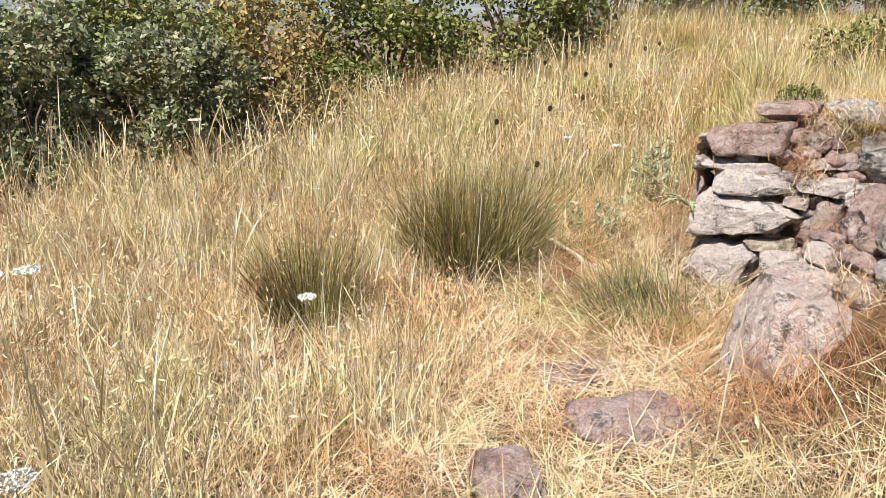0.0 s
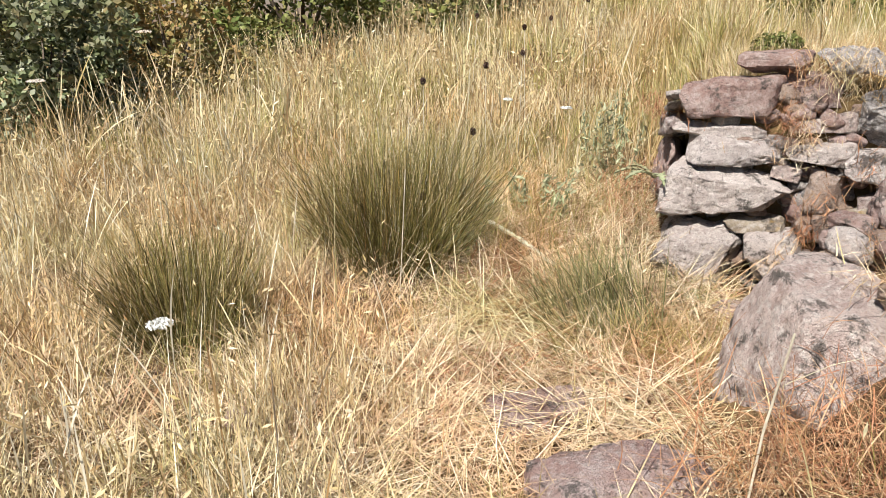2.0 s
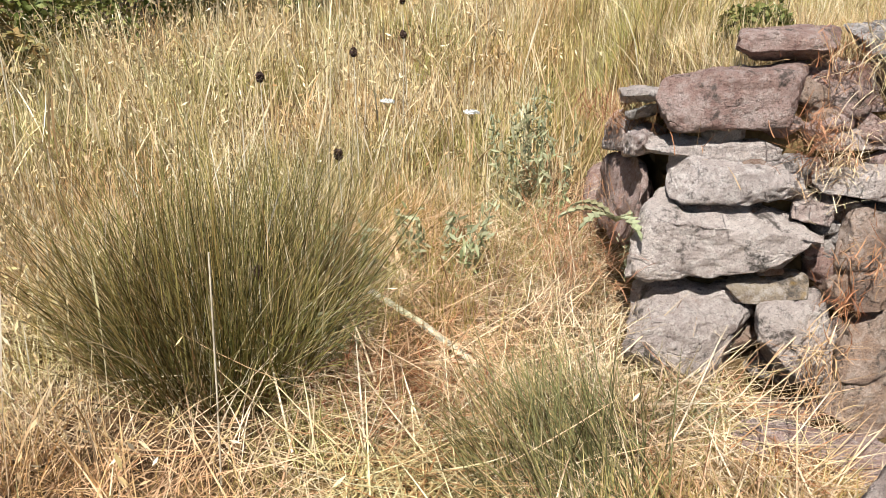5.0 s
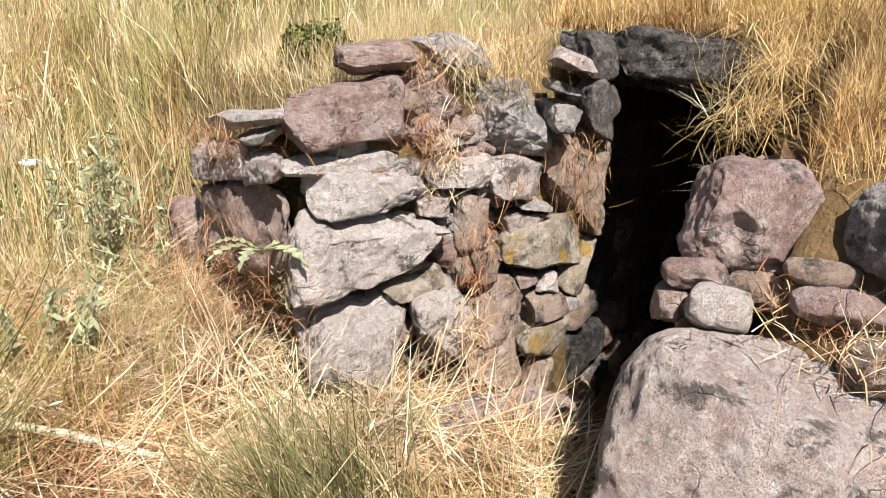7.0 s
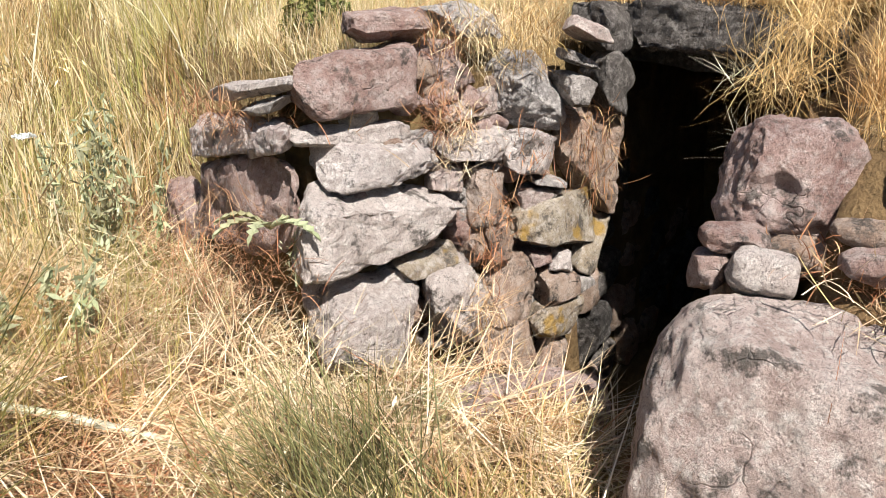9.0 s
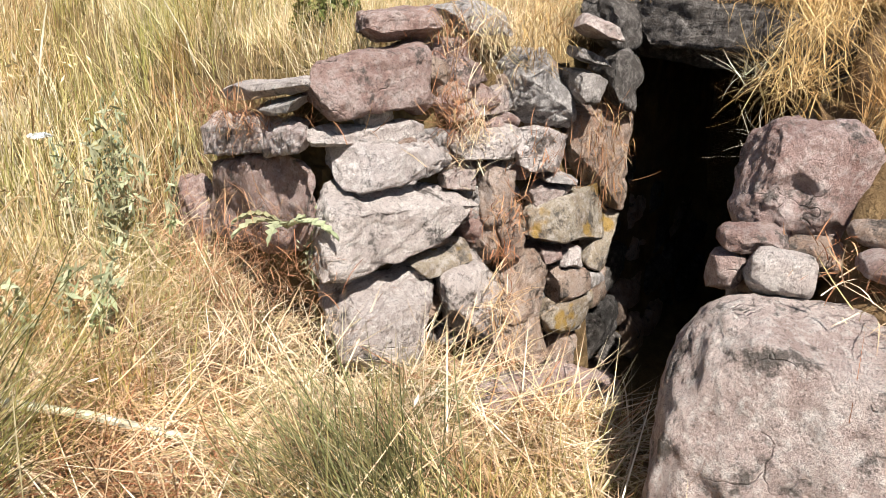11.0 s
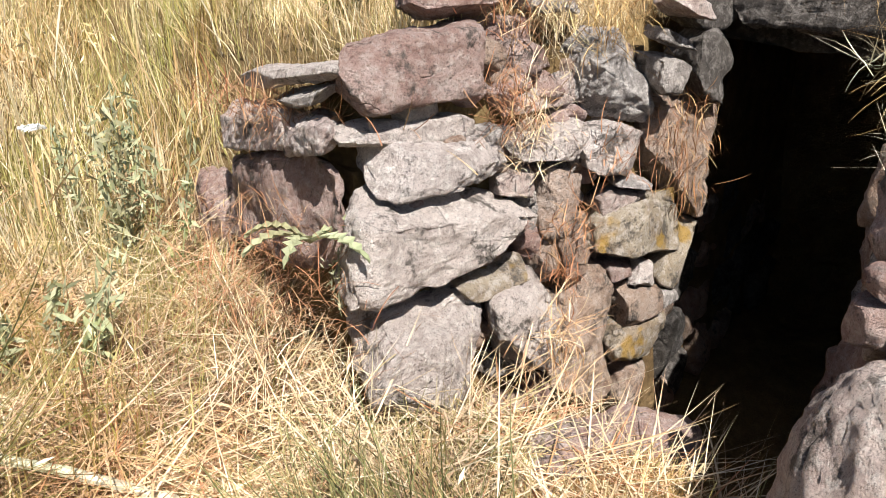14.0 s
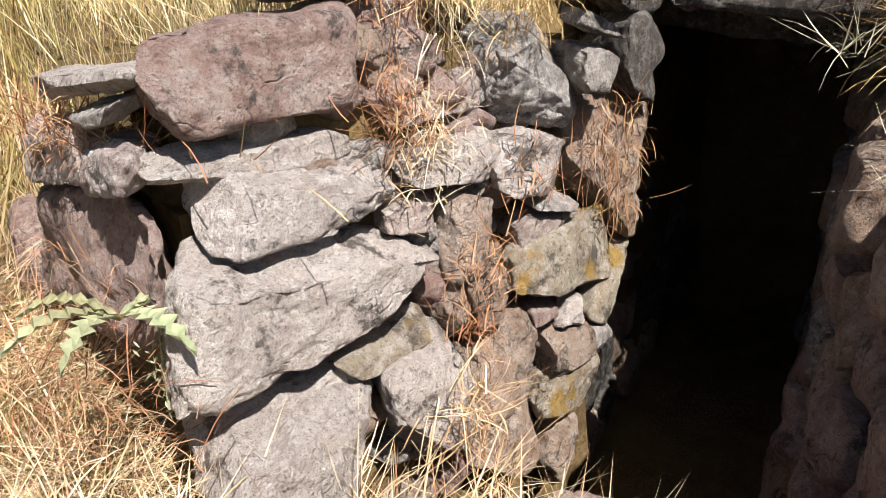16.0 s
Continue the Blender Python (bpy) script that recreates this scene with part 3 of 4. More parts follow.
# ---- grass ----
def is_open(x, y):
    """1 where the turf grows: not in the pit, on the walls or on bare stones."""
    pit = (x > 1.95) & (y > 3.30 + jut(x)) & (y < wall_y(np.clip(x, 1.5, 4.5), 0.5) + 0.22)
    rock = (np.hypot((x - 1.73) / 0.42, (y - 3.16) / 0.52) < 1) | (np.hypot((x - 0.85) / 0.26, (y - 2.82) / 0.14) < 1) | (np.hypot((x - 0.25) / 0.12, (y - 2.28) / 0.2) < 1)
    face = (x > 1.62) & (y > wall_y(x, -0.1) - 0.03) & (y < wall_y(x, 0.6) + 0.25)
    ends = (np.abs((x - 1.86) * 0.937 - (y - 4.85) * 0.348) < 0.16) & (y > 4.7) & (y < 6.0)
    return np.where(pit | rock | face | ends, 0.0, 1.0)


def patches(x, y, scale, seed):
    return np.array([0.5 + 0.9 * noise.noise(Vector((a * scale, b * scale, seed))) for a, b in zip(x, y)])


def trodden(x, y):
    """1 in the flattened strip that runs along the path to the wall foot."""
    return np.exp(-((x - (0.15 + 0.34 * np.clip(y - 1.6, 0, 4))) / 0.75) ** 2) * step(5.3, 4.7, y)


def shaded_foot(x, y):
    """Less straw lies under the rushes."""
    return 1 - 0.92 * np.clip(np.exp(-((x - 0.2) ** 2 + (y - 4.95) ** 2) / 0.30) + np.exp(-((x + 0.85) ** 2 + (y - 4.15) ** 2) / 0.16) + 0.8 * np.exp(-((x - 1.05) ** 2 + (y - 4.20) ** 2) / 0.07), 0, 1)


def turf(name, n, box, mat, tall, wide, lean, bend, density, label, profile=(1, 0.85, 0.6, 0)):
    x, y = spread(n, *box, keep=lambda a, b: is_open(a, b) * density(a, b))
    m = len(x)
    ob = strands(name, on_ground(x, y), tall * R.uniform(0.5, 1.25, m) * (0.75 + 0.5 * patches(x, y, 1.6, 9.0)), R.uniform(0, 2 * np.pi, m),
                 R.uniform(*lean, m) if isinstance(lean, tuple) else np.abs(R.normal(0, lean, m)), R.normal(0.25, bend, m), wide * R.uniform(0.6, 1.4, m), mat, profile)
    return tagged(ob, label, "grass", kind="stuff")


def tall_zone(x, y):
    foot = step(0.3, 0.8, x) * step(1.7, 2.3, y) * step(6.4, 5.6, y)
    clear = sum(np.exp(-((x - a) ** 2 + (y - b) ** 2) / c ** 2) for a, b, c in ((0.22, 4.95, 0.55), (0.2, 4.45, 0.45), (-0.75, 4.15, 0.4), (-0.7, 3.75, 0.35), (-0.7, 3.3, 0.3)))
    foot = np.clip(foot + 0.85 * clear, 0, 1)
    return np.clip((1 - 1.15 * trodden(x, y)), 0, 1) * (1 - 0.97 * foot) * step(2.6, 1.4, x + 0 * y) * np.clip(patches(x, y, 1.1, 2.0) + 0.35, 0.15, 1) * np.clip(patches(x, y, 4.5, 3.0) * 2.2 - 0.45, 0.04, 1)


turf("dry_grass", 85000, (-3.4, 1.8, 0.9, 6.6), STRAW, 0.40, 0.0050, 0.55, 1.0, tall_zone, "tall dry straw-yellow grass on the slope")
turf("fallen_grass", 46000, (-3.4, 2.0, 0.9, 6.6), LITTER, 0.40, 0.0050, (0.8, 1.5), 0.4, lambda x, y: np.clip(0.4 + 0.6 * patches(x, y, 1.3, 21.0), 0, 1) * (1 - 0.75 * trodden(x, y)) * shaded_foot(x, y), "leaning and fallen dry stalks")
turf("oat_stalks", 5200, (-3.4, 1.7, 0.9, 6.8), STRAW, 0.60, 0.0036, 0.22, 0.7, tall_zone, "tall dry wild oats with drooping seed heads", HEAD)
turf("pale_stalks", 5200, (-3.4, 1.6, 0.9, 6.8), BONE, 0.58, 0.0030, 0.36, 0.6, tall_zone, "bleached bent stalks standing out of the dry grass", HEAD)
turf("wall_side_olive_grass", 9000, (0.5, 2.0, 4.9, 7.5), OLIVE, 0.30, 0.0050, 0.75, 0.8, lambda x, y: np.clip(patches(x, y, 1.8, 91.0) * 2 - 0.2, 0.1, 1), "tall olive grass growing beside the wall")
turf("short_grass", 42000, (-3.0, 2.2, 0.6, 6.6), LITTER, 0.13, 0.0032, 0.8, 0.8, lambda x, y: np.clip(patches(x, y, 5.0, 51.0) * 2.0 - 0.3, 0.1, 1) * shaded_foot(x, y), "short pale dry turf")
turf("olive_grass", 22000, (-2.5, 1.7, 1.5, 6.6), OLIVE, 0.26, 0.0032, 0.45, 0.6, lambda x, y: np.clip(patches(x, y, 1.4, 5.0) * 1.6 - 0.6, 0, 1) * (1 - 0.6 * trodden(x, y)), "olive-green patches of half-dry grass")
turf("foot_olive_grass", 20000, (0.4, 2.0, 3.3, 6.2), OLIVE, 0.22, 0.0034, (0.4, 1.3), 0.5, lambda x, y: np.clip(patches(x, y, 2.4, 81.0) * 2.2 - 0.6, 0, 1), "olive half-dry grass among the fallen straw")
turf("far_grass", 150000, (-12, 9, 6.2, 18), STRAW, 0.55, 0.0075, 0.28, 0.6, lambda x, y: np.clip(0.25 + patches(x, y, 0.7, 31.0), 0, 1) * np.clip(patches(x, y, 2.2, 33.0) * 2 - 0.3, 0.05, 1) * np.where((x - 1.72) * 0.937 - (y - 4.85) * 0.348 > 0.0, 0.5, 1.0), "tall dry yellow grass in front of the shrubs")
turf("far_oat_stalks", 5000, (-10, 4, 6.0, 14), STRAW, 0.80, 0.0055, 0.16, 0.5, lambda x, y: np.where(x > 0.3 * y, 0.2, 0.9), "tall pale oat stalks in the background", HEAD)
turf("far_olive_grass", 70000, (-3, 9, 6.2, 16), OLIVE, 0.46, 0.0070, 0.3, 0.6, lambda x, y: np.clip(patches(x, y, 0.9, 44.0) * 1.7 - 0.5, 0, 1), "olive half-dry grass up the slope")
turf("mound_olive_grass", 16000, (1.9, 5.2, 4.8, 9.5), OLIVE, 0.24, 0.0036, 0.5, 0.7, lambda x, y: np.where((x - 1.72) * 0.937 - (y - 4.85) * 0.348 > 0.1, 1.0, 0.0) * np.clip(patches(x, y, 1.5, 71.0) * 2 - 0.4, 0, 1), "olive half-dry grass on the mound behind the wall")
turf("mound_grass", 36000, (1.9, 5.2, 4.6, 8.5), STRAW, 0.22, 0.0034, 0.5, 0.7, lambda x, y: np.where((x - 1.72) * 0.937 - (y - 4.85) * 0.348 > 0.1, 1.0, 0.0), "golden dry grass on the mound behind the wall")
turf("bank_grass", 62000, (1.5, 5.2, 0.8, 3.30), GOLD, 0.20, 0.0030, 0.75, 0.8, lambda x, y: step(1.35, 1.7, x) * (0.35 + 0.65 * step(2.1, 2.5, x)), "golden dry grass on the bank over the passage")


def litter(name, n, box, density, mat, label):
    """Straw lying flat, every way."""
    x, y = spread(n, *box, keep=lambda a, b: is_open(a, b) * density(a, b) * shaded_foot(a, b))
    m = len(x)
    root = on_ground(x, y, 0.02)
    root[:, 2] += R.uniform(0, 0.09, m)
    ob = strands(name, root, R.uniform(0.10, 0.42, m), R.uniform(0, 2 * np.pi, m), R.uniform(1.15, 1.75, m), R.normal(0.15, 0.25, m), R.uniform(0.0022, 0.0068, m), mat)
    return tagged(ob, label, "straw", kind="stuff")


litter("straw_litter", 52000, (-1.8, 2.2, 1.2, 5.6), lambda x, y: np.clip(0.2 + 1.1 * trodden(x, y) + step(0.4, 0.8, x) * step(3.2, 3.6, y), 0, 1) * np.clip(patches(x, y, 5.5, 61.0) * 2.6 - 0.6, 0.06, 1), LITTER, "flattened pale straw trodden along the path")
litter("rusty_litter", 24000, (0.2, 2.1, 3.2, 5.6), lambda x, y: np.clip(patches(x, y, 1.6, 14.0) * 2 - 0.7, 0, 1), RUST, "reddish-brown dead weeds at the wall foot")

x, y = spread(7000, 0.0, 2.0, 3.2, 6.2, keep=lambda a, b: is_open(a, b) * np.clip(0.25 + step(0.5, 0.9, a), 0, 1) * shaded_foot(a, b))
root = on_ground(x, y, 0.03)
root[:, 2] += R.uniform(0, 0.10, len(x)) * step(3.8, 4.6, y)
tagged(strands("long_straws", root, R.uniform(0.25, 0.65, len(x)), R.uniform(0, 6.28, len(x)), R.uniform(1.0, 1.7, len(x)), R.normal(0.1, 0.25, len(x)), R.uniform(0.003, 0.0075, len(x)), LITTER, (1, 0.95, 0.85, 0.6, 0)), "long pale fallen straws lying criss-cross by the wall", "straw", kind="stuff")

# turf hanging over the roof of the passage
m = 15000
x, y = R.uniform(3.36, 5.2, m), R.uniform(2.9, 4.7, m)
root = np.stack([x, y, 1.0 + 0.16 * (x - 3.4) - 0.03], 1)
tagged(strands("roof_grass", root, R.uniform(0.1, 0.34, m), R.uniform(0, 6.28, m), np.abs(R.normal(0, 0.6, m)), R.normal(0.5, 0.7, m), R.uniform(0.003, 0.006, m), GOLD), "golden dry grass on the passage roof", "grass", kind="stuff")


# ---- rush tussocks ----
def tussock(x, y, radius, tall, count, spill, mat, label, heading=None):
    base = new("rush_tussock")
    base.location = (x, y, float(ground_z(x, y)))
    for name, m, n, h, w in (("foliage", mat, count, 1.0, 0.0050), ("dry_foliage", STRAW, count // 4, 0.9, 0.0040), ("dead_foot", RUST, count // 3, 0.30, 0.0045)):
        a, r = R.uniform(0, 2 * np.pi, n), radius * np.sqrt(R.uniform(0, 1, n)) * 0.6
        px, py = r * np.cos(a), r * np.sin(a)
        root = np.stack([px, py, ground_z(x + px, y + py) - base.location.z - 0.02], 1)
        out = a + R.normal(0, 0.5, n) if heading is None else heading + R.normal(0, 0.8, n)
        strands(name, root, h * tall * R.uniform(0.4, 1.2, n), out, spill * (r / radius * 1.6 + 0.1) * R.uniform(0.3, 1.5, n), R.normal(0.25, 0.5, n), w * R.uniform(0.5, 1.2, n), m, (1, 0.95, 0.8, 0.5, 0), base)
    return tagged(base, label, "grass tussock", group="rush tussocks")


tussock(0.20, 5.10, 0.62, 0.86, 2500, 0.5, RUSH, "large green rush tussock with dry brown foot")
tussock(-0.85, 4.30, 0.45, 0.62, 1500, 0.4, RUSH, "olive rush tussock in tall dry grass")
tussock(1.24, 4.16, 0.50, 0.48, 1500, 1.05, PALE_RUSH, "low spreading green rush tussock before the wall", heading=2.6)
tussock(1.12, 3.85, 0.34, 0.30, 420, 0.9, OLIVE, "low olive tussock beside the pit")
tussock(1.84, 3.98, 0.30, 0.13, 2600, 0.9, GOLD, "golden moss-like tuft on the threshold")


# ---- weeds on the walls ----
def weed(name, centre, reach, count, mat, label, tall=0.12, droop=1.6, category="weed", width=0.0032):
    count = int(count * 0.55)
    p = np.array(centre) + R.normal(0, 1, (count, 3)) * np.array(reach)
    ob = strands(name, p, tall * R.uniform(0.4, 1.3, count), R.uniform(0, 6.28, count), R.uniform(0.3, droop + 0.3, count), R.normal(0.5, 0.8, count), R.uniform(0.6, 1.4, count) * width, mat, (1, 0.9, 0.9, 0.7, 0))
    return tagged(ob, label, category, kind="stuff")


def wall_weed(x, z, reach, count, mat=RUST, tall=0.11, droop=1.6, back=0.0, label="dry reddish-brown weed hanging from the wall joints"):
    return weed("dry_weed", (x, wall_y(x, z) - 0.04 + back, z), (reach, 0.03, reach * 0.8), count, mat, label, tall, droop)


wall_weed(2.42, 0.20, 0.055, 170, droop=2.6)
wall_weed(2.36, 0.05, 0.04, 160, droop=2.8)
wall_weed(2.34, 0.50, 0.09, 420, LITTER, 0.10, back=0.05, label="pale dry straw caught between the stones")
wall_weed(2.28, 0.56, 0.07, 260, back=0.08)
wall_weed(2.95, 0.42, 0.07, 200, droop=2.8)
wall_weed(3.05, 0.25, 0.08, 200, droop=2.8)
wall_weed(3.12, 0.42, 0.08, 180, droop=2.8)
wall_weed(2.22, -0.12, 0.05, 240, LITTER, 0.16, 2.8, -0.08, "pale straw hanging in a wall joint")
wall_weed(2.55, 0.86, 0.10, 500, LITTER, 0.14, 2.0, 0.1, "dry straw on the wall crest")
wall_weed(2.75, 0.86, 0.10, 600, GOLD, 0.16, 2.0, 0.05, "golden dry grass on the wall crest")
wall_weed(2.62, 0.38, 0.06, 160)
wall_weed(2.30, 0.62, 0.05, 160, back=0.1)
wall_weed(2.40, 0.84, 0.07, 260, RUST, 0.12, 1.8, 0.15)
weed("dry_weed", (1.86, 5.22, 0.555), (0.05, 0.22, 0.03), 900, RUST, "reddish-brown dead weeds in the wall's gap", 0.13)
weed("dry_weed", (1.64, 5.12, 0.08), (0.10, 0.22, 0.12), 1500, RUST, "reddish-brown weeds at the wall's end", 0.15, 1.6, "weed", 0.0022)
weed("dry_weed", (1.50, 4.85, -0.10), (0.12, 0.16, 0.06), 700, LITTER, "pale and rusty straw at the foot of the wall", 0.18)
wall_weed(1.80, -0.30, 0.13, 500, LITTER, 0.14, 1.8, -0.16, "pale straw heaped against the wall foot")
wall_weed(2.20, -0.40, 0.10, 350, LITTER, 0.12, 1.8, -0.12, "pale straw heaped against the wall foot")
weed("dry_weed", (1.84, 2.96, 0.36), (0.08, 0.12, 0.03), 700, LITTER, "pale straw among the broken stones", 0.14)
weed("dry_weed", (1.90, 3.02, 0.36), (0.06, 0.10, 0.02), 380, RUST, "rusty weeds among the broken stones", 0.12)
weed("dry_weed", (1.95, 3.20, 0.40), (0.05, 0.07, 0.02), 260, RUST, "rusty weeds between the broken stones", 0.10)
weed("dry_weed", (1.72, 2.72, 0.12), (0.14, 0.14, 0.10), 700, RUST, "rusty weeds behind the large boulder", 0.22)
weed("dry_weed", (1.36, 2.66, -0.05), (0.20, 0.14, 0.07), 2000, RUST, "rusty weeds beside the large boulder", 0.24)
weed("hanging_grass", (2.70, 3.52, 0.76), (0.22, 0.05, 0.03), 700, GOLD, "golden grass hanging over the edge of the pit", 0.20, 2.0, "grass", 0.0024)
weed("hanging_grass", (3.36, 3.58, 1.04), (0.06, 0.12, 0.03), 1200, GOLD, "golden grass hanging over the lintel", 0.20, 2.2, "grass", 0.0032)
weed("hanging_grass", (3.05, 3.52, 0.92), (0.18, 0.05, 0.03), 1300, GOLD, "golden grass overhanging the dark opening", 0.17, 2.0, "grass", 0.0026)
weed("dry_tuft", (2.42, 3.56, 0.56), (0.02, 0.015, 0.03), 60, BONE, "bleached spiky dry tuft over the dark opening", 0.17, 1.3, "dry plant", 0.0024)
weed("dry_tuft", (2.90, 3.72, 0.74), (0.02, 0.015, 0.03), 60, BONE, "bleached spiky dry tuft over the dark opening", 0.18, 1.2, "dry plant", 0.0024)


# ---- leafy plants ----
def leaves(name, centres, normals_up, size, mat, parent=None, label="", slim=0.5):
    """Many small folded leaves, each of four corners, at the places given."""
    n = len(centres)
    a, tilt = R.uniform(0, 2 * np.pi, n), R.normal(normals_up, 0.6, n)
    d = np.stack([np.cos(a) * np.cos(tilt), np.sin(a) * np.cos(tilt), np.sin(tilt)], 1)
    side = np.cross(d, R.normal(0, 1, (n, 3)))
    side /= np.linalg.norm(side, axis=1, keepdims=True)
    s = (size * R.uniform(0.6, 1.4, n))[:, None]
    c = np.asarray(centres)
    v = np.stack([c - d * s * 0.5, c + side * s * slim * 0.5, c + d * s * 0.5, c - side * s * slim * 0.5], 1).reshape(-1, 3)
    f = (np.arange(n) * 4)[:, None] + np.arange(4)
    me = bpy.data.meshes.new(name)
    me.vertices.add(n * 4)
    me.vertices.foreach_set("co", v.ravel())
    me.loops.add(n * 4)
    me.loops.foreach_set("vertex_index", f.ravel().astype(np.int32))
    me.polygons.add(n)
    me.polygons.foreach_set("loop_start", (np.arange(n) * 4).astype(np.int32))
    me.update(calc_edges=True)
    me.materials.append(mat)
    ob = new(name, me)
    if parent:
        ob.parent = parent
    if label:
        ob["label"] = label
    return ob


x, y = spread(40000, -3.4, 1.6, 1.0, 7.5, keep=lambda a, b: is_open(a, b) * tall_zone(a, b))
hang = on_ground(x, y)
hang[:, 2] += R.uniform(0.16, 0.52, len(x))
tagged(leaves("oat_spikelets", hang, -0.6, 0.036, STRAW, None, "", 0.22), "drooping pale oat spikelets over the dry grass", "grass", kind="stuff")
x, y = spread(16000, -9, 5, 7.0, 14, keep=lambda a, b: np.where(a > 0.3 * b, 0.3, 1.0))
hang = on_ground(x, y)
hang[:, 2] += R.uniform(0.3, 0.75, len(x))
tagged(leaves("far_oat_spikelets", hang, -0.6, 0.05, STRAW, None, "", 0.25), "pale seed heads over the far dry grass", "grass", kind="stuff")


def rod(bm, a, b, r0, r1, sides=6):
    a, b = Vector(a), Vector(b)
    q = (b - a).to_track_quat("Z", "Y")
    rings = []
    for p, r in ((a, r0), (b, r1)):
        rings.append([bm.verts.new(p + q @ Vector((r * math.cos(2 * math.pi * i / sides), r * math.sin(2 * math.pi * i / sides), 0))) for i in range(sides)])
    for i in range(sides):
        bm.faces.new((rings[0][i], rings[0][(i + 1) % sides], rings[1][(i + 1) % sides], rings[1][i]))
    bm.faces.new(rings[1])
    bm.faces.new(rings[0][::-1])


def shrub(x, y, wide, tall, count, mat, label, size=0.07):
    z = float(ground_z(x, y))
    base = new("shrub")
    base.location = (x, y, z)
    bm = bmesh.new()
    tips = []
    for i in range(7):
        a, r = i * 0.9 + R.uniform(0, 0.5), wide * R.uniform(0.15, 0.38)
        mid = Vector((0.4 * r * math.cos(a), 0.4 * r * math.sin(a), tall * 0.35))
        end = Vector((r * math.cos(a), r * math.sin(a), tall * R.uniform(0.6, 0.85)))
        rod(bm, (0.05 * math.cos(a), 0.05 * math.sin(a), -0.1), mid, 0.015 * wide, 0.01 * wide)
        rod(bm, mid, end, 0.01 * wide, 0.003)
        tips += [mid, end]
    part("trunk", bm, BARK, base, "thin grey-brown stems")
    k = 46
    a, h = R.uniform(0, 2 * np.pi, k), R.uniform(0.05, 1, k)
    rad = wide / 2 * np.sqrt(np.clip(1 - (h - 0.35) ** 2 * 1.7, 0.1, 1)) * R.uniform(0.45, 1.0, k)
    cl = np.stack([rad * np.cos(a), rad * np.sin(a), h * tall * R.uniform(0.8, 1.05, k)], 1)
    pick = R.integers(0, k, count)
    d = R.normal(0, 1, (count, 3))
    d /= np.linalg.norm(d, axis=1, keepdims=True)
    c = cl[pick] + d * (wide * 0.13 * R.uniform(0.3, 1.1, count) ** 0.5 * (0.7 + 0.6 * R.uniform(0, 1, k)[pick]))[:, None]
    c[:, 2] = np.maximum(c[:, 2], 0.02)
    leaves("crown", c, 0.2, size, mat, base, "", 0.6)
    return tagged(base, label, "shrub", group="shrubs along the slope")


shrub(-4.4, 7.6, 2.2, 1.75, 16000, LEAF_GREY, "dense bramble shrub with grey-green leaves", 0.07)
shrub(-3.0, 8.3, 1.8, 1.5, 12000, LEAF_GREY, "grey-green bramble shrub beside dry grass", 0.07)
shrub(-5.8, 8.8, 2.4, 2.1, 12000, LEAF, "dark green leafy shrub at the back", 0.08)
shrub(-2.2, 9.8, 1.6, 1.5, 4500, LEAF_RUST, "shrub with rusty half-dead leaves", 0.08)
shrub(-4.2, 10.6, 3.0, 1.9, 12000, LEAF, "green shrub behind the brambles", 0.08)
shrub(-1.0, 13.4, 3.4, 2.25, 8000, LEAF, "broad green shrub in the hedge", 0.10)
shrub(-3.4, 13.6, 3.2, 1.95, 7000, LEAF_RUST, "rusty green shrub in the hedge", 0.10)
shrub(1.2, 13.0, 3.4, 2.4, 9000, LEAF, "tall green shrub in the hedge", 0.10)
shrub(3.4, 15.4, 3.8, 3.0, 9000, LEAF, "green shrub behind tall grass", 0.10)
shrub(5.9, 15.6, 3.8, 3.0, 8000, LEAF, "green shrub up the slope", 0.10)
shrub(8.6, 15.2, 4.2, 3.0, 8000, LEAF_GREY, "grey-green shrub up the slope", 0.10)
shrub(-6.6, 13.5, 3.6, 2.1, 6000, LEAF_GREY, "dark shrub in the hedge", 0.09)
shrub(-9.5, 12.0, 4.0, 2.4, 6000, LEAF, "dark green shrub at the edge", 0.09)
shrub(11.5, 13.5, 4.0, 2.0, 5000, LEAF, "green shrub far along the slope", 0.09)
shrub(5.2, 8.8, 1.6, 0.6, 4200, LEAF, "low olive scrub on the slope above the wall", 0.06)
shrub(2.70, 5.55, 0.40, 0.20, 3200, LEAF, "small dark green bush behind the wall", 0.03)


def leafy_stalks(x, y, count, tall, mat, label, spreadout=0.25, size=0.065):
    """Upright stalks with slim leaves up their length."""
    base = new("leafy_plant")
    z = float(ground_z(x, y))
    base.location = (x, y, z)
    for _ in range(count):
        bm = bmesh.new()
        a, r = R.uniform(0, 6.28), spreadout * R.uniform(0.1, 1)
        foot, top = Vector((r * math.cos(a), r * math.sin(a), -0.03)), Vector((1.6 * r * math.cos(a), 1.6 * r * math.sin(a), tall * R.uniform(0.7, 1.1)))
        rod(bm, foot, top, 0.004, 0.002, 5)
        st = part("stalk", bm, mat, base)
        k = 70
        f = R.uniform(0.1, 1, k)[:, None]
        c = np.array(foot) * (1 - f) + np.array(top) * f + R.normal(0, 0.02, (k, 3))
        leaves("foliage", c, 0.7, size, mat, st, "", 0.22)
    return tagged(base, label, "leafy plant", group="grey-green plants")


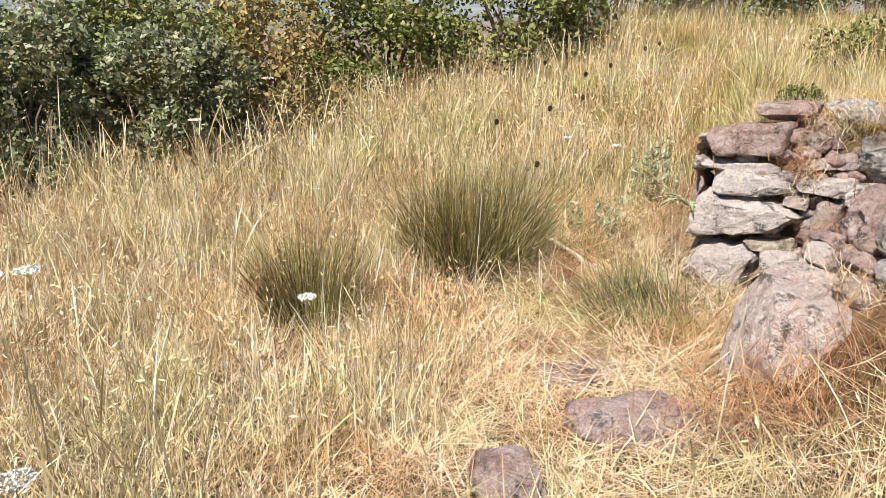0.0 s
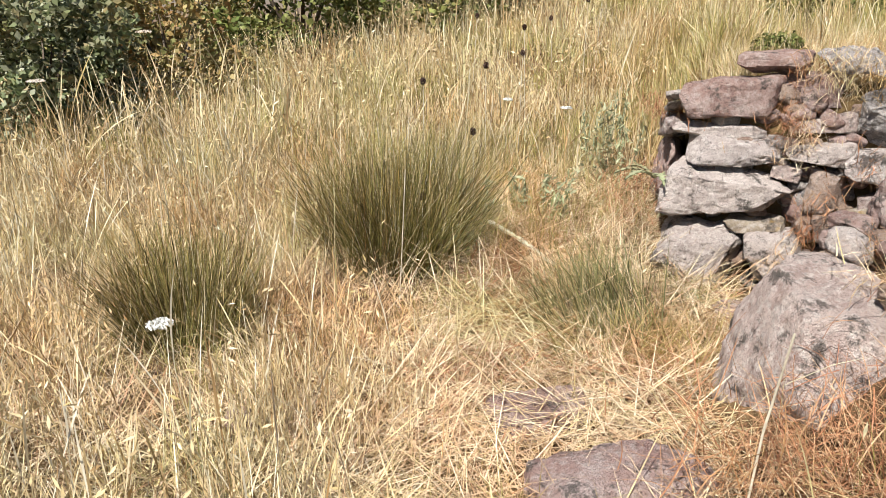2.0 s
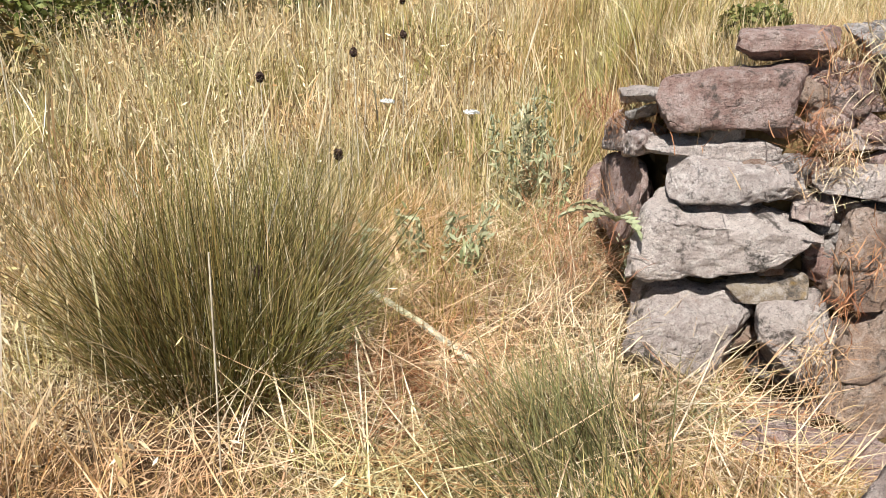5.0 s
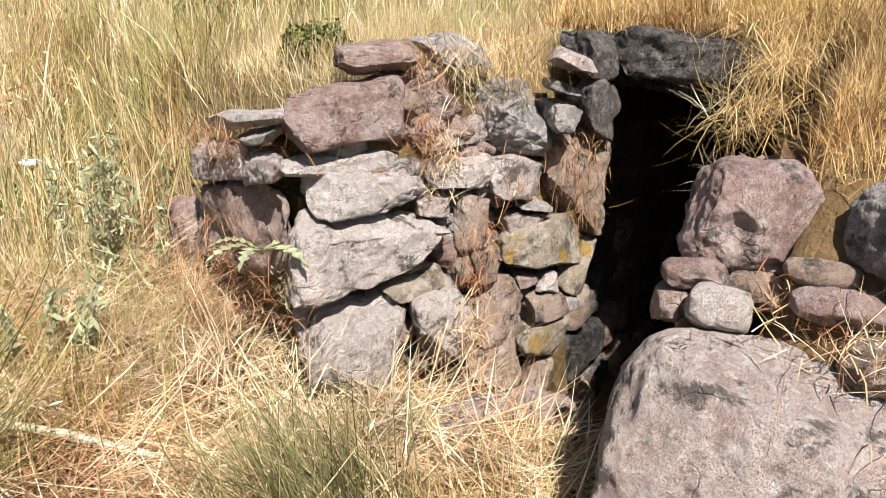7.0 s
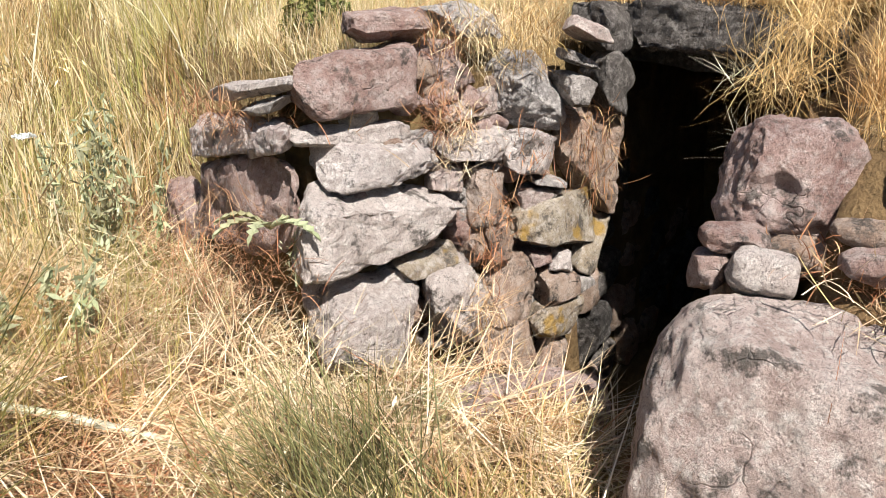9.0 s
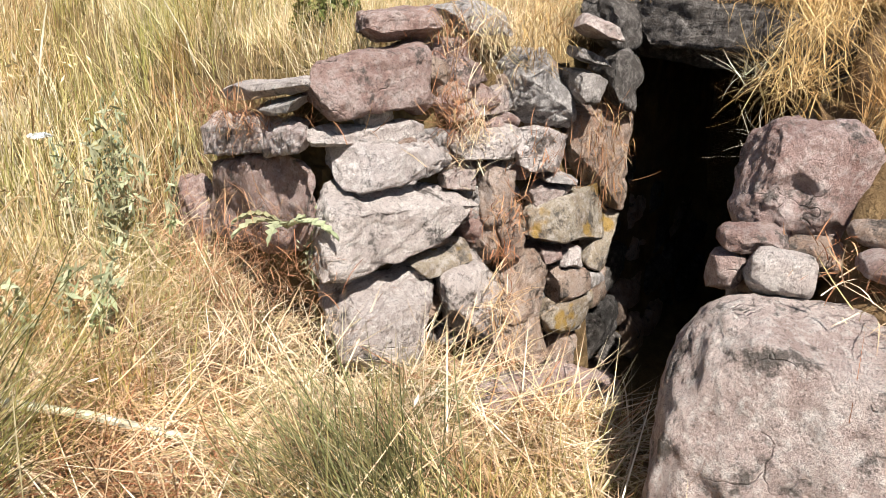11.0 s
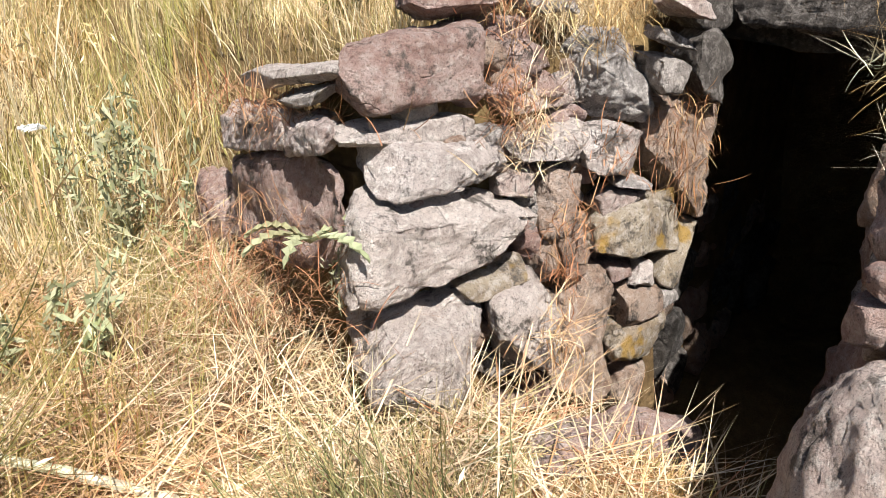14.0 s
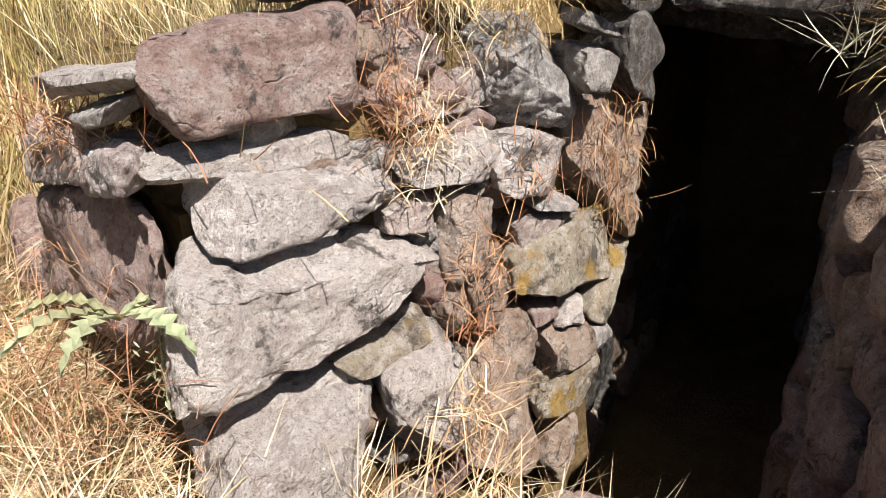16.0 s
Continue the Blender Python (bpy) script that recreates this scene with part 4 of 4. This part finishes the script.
leafy_stalks(1.80, 6.1, 10, 0.66, SAGE, "grey-green leafy stalks in dry grass beside the wall")
leafy_stalks(1.15, 5.6, 5, 0.40, SAGE, "grey-green leafy stalks on the slope")
leafy_stalks(0.75, 5.35, 4, 0.36, SAGE, "low sage-green weed beside the rushes")
leafy_stalks(0.70, 5.0, 4, 0.22, SAGE, "low sage-green weed in straw", 0.15)
leafy_stalks(1.70, 4.28, 3, 0.10, GREEN, "small green herb at the wall foot", 0.09, 0.035)


def thistle(x, y, z):
    """A rosette of long, lobed leaves."""
    base = new("thistle_rosette")
    base.location = (x, y, z)
    for i in range(6):
        a = 2.4 + i * 0.7 + R.uniform(-0.2, 0.2)
        ln, bm = R.uniform(0.18, 0.30), bmesh.new()
        rows = []
        for k in range(15):
            f = k / 14
            w = 0.022 * math.sin(math.pi * min(1, f * 0.9 + 0.1)) * (1.5 if k % 2 else 0.35) + 0.002
            up = 0.20 * f - 0.17 * f * f
            c = Vector((ln * f * math.cos(a), ln * f * math.sin(a), up))
            s = Vector((-math.sin(a), math.cos(a), 0)) * w
            rows.append((bm.verts.new(c - s + Vector((0, 0, 0.012))), bm.verts.new(c), bm.verts.new(c + s + Vector((0, 0, 0.012)))))
        for p, q in zip(rows, rows[1:]):
            bm.faces.new((p[0], p[1], q[1], q[0]))
            bm.faces.new((p[1], p[2], q[2], q[1]))
        part("leaf", bm, GREEN, base)
    return tagged(base, "pale green thistle rosette at the foot of the wall", "thistle")


thistle(1.70, 4.92, 0.22)
leafy_stalks(1.72, 4.84, 3, 0.2, GREEN, "small fresh green fern-like weed in a wall joint", 0.05, 0.022).location.z = 0.06


def umbel(x, y, z, wide, label):
    """A wild-carrot flower: a thin stem, rays and a flat white head of tiny florets."""
    g = float(ground_z(x, y))
    base = new("wild_carrot")
    base.location = (x, y, g)
    bm = bmesh.new()
    rod(bm, (0.02, 0.02, -0.03), (0, 0, z - g - 0.03), 0.0025, 0.0018, 5)
    for i in range(10):
        a = i * 0.628
        rod(bm, (0, 0, z - g - 0.03), (wide * 0.4 * math.cos(a), wide * 0.4 * math.sin(a), z - g), 0.001, 0.0008, 4)
    part("stem", bm, OLIVE, base)
    k = 260
    a, r = R.uniform(0, 6.28, k), wide / 2 * np.sqrt(R.uniform(0, 1, k))
    leaves("flower_head", np.stack([r * np.cos(a), r * np.sin(a), z - g + 0.006 - r * r * 2 + R.normal(0, 0.002, k)], 1), 0.0, 0.011, PETAL, base, "flat white flower head", 0.8)
    return tagged(base, label, "wild flower", group="white umbel flowers")


for x, y, z, w in ((-0.68, 3.38, 0.15, 0.095), (-1.08, 1.56, 0.38, 0.10), (-1.70, 2.80, 0.50, 0.11), (-1.95, 2.95, 0.42, 0.10), (-1.9, 5.6, 0.72, 0.10), (-4.2, 6.6, 1.1, 0.12), (-1.7, 7.2, 0.9, 0.12), (2.2, 7.4, 1.95, 0.10), (1.42, 5.9, 0.47, 0.08), (1.05, 6.1, 0.5, 0.07)):
    umbel(x, y, z, w, "white wild-carrot flower on a thin stem in the grass")


def seed_stalk(x, y, tall):
    g = float(ground_z(x, y))
    base = new("seed_stalk")
    base.location = (x, y, g)
    bm = bmesh.new()
    dx, dy = R.normal(0, 0.05), R.normal(0, 0.05)
    rod(bm, (0, 0, -0.02), (dx, dy, tall), 0.003, 0.002, 5)
    part("stalk", bm, BONE, base)
    k = 160
    d = R.normal(0, 1, (k, 3))
    d /= np.linalg.norm(d, axis=1, keepdims=True)
    leaves("seed_head", d * np.array((0.016, 0.016, 0.022)) + np.array((dx, dy, tall + 0.01)), 0.3, 0.016, SEED, base, "dark brown round seed head", 0.5)
    return tagged(base, "dry stalk with a dark brown seed head", "seed head", group="dark seed heads")


for x, y, tall in ((0.75, 5.55, 0.62), (0.95, 6.4, 0.9), (1.3, 6.9, 0.9), (0.45, 6.0, 0.85), (1.5, 7.6, 1.0), (1.9, 8.2, 1.0), (2.3, 8.6, 1.1), (0.35, 4.9, 0.42), (1.1, 8.4, 1.0), (2.6, 9.2, 1.0)):
    seed_stalk(x, y, tall)


def bent_stalk(points, r, mat, label):
    base = new("dry_stalk")
    base.location = points[0]
    bm = bmesh.new()
    o = Vector(points[0])
    for a, b in zip(points, points[1:]):
        rod(bm, Vector(a) - o, Vector(b) - o, r, r * 0.85, 7)
    part("stalk", bm, mat, base)
    return tagged(base, label, "dry stalk")


bent_stalk([(0.80, 5.25, -0.12), (0.94, 5.0, -0.15), (1.08, 4.80, -0.22), (1.14, 4.68, -0.27)], 0.014, BONE, "bleached fallen thistle stalk lying in straw")
bent_stalk([(0.20, 4.40, -0.3), (0.22, 4.38, 0.05), (0.24, 4.35, 0.45)], 0.003, BONE, "pale upright straw before the rushes")
bent_stalk([(1.10, 2.55, -0.22), (1.12, 2.56, 0.15), (1.15, 2.55, 0.45)], 0.004, BONE, "pale upright straw before the boulder")
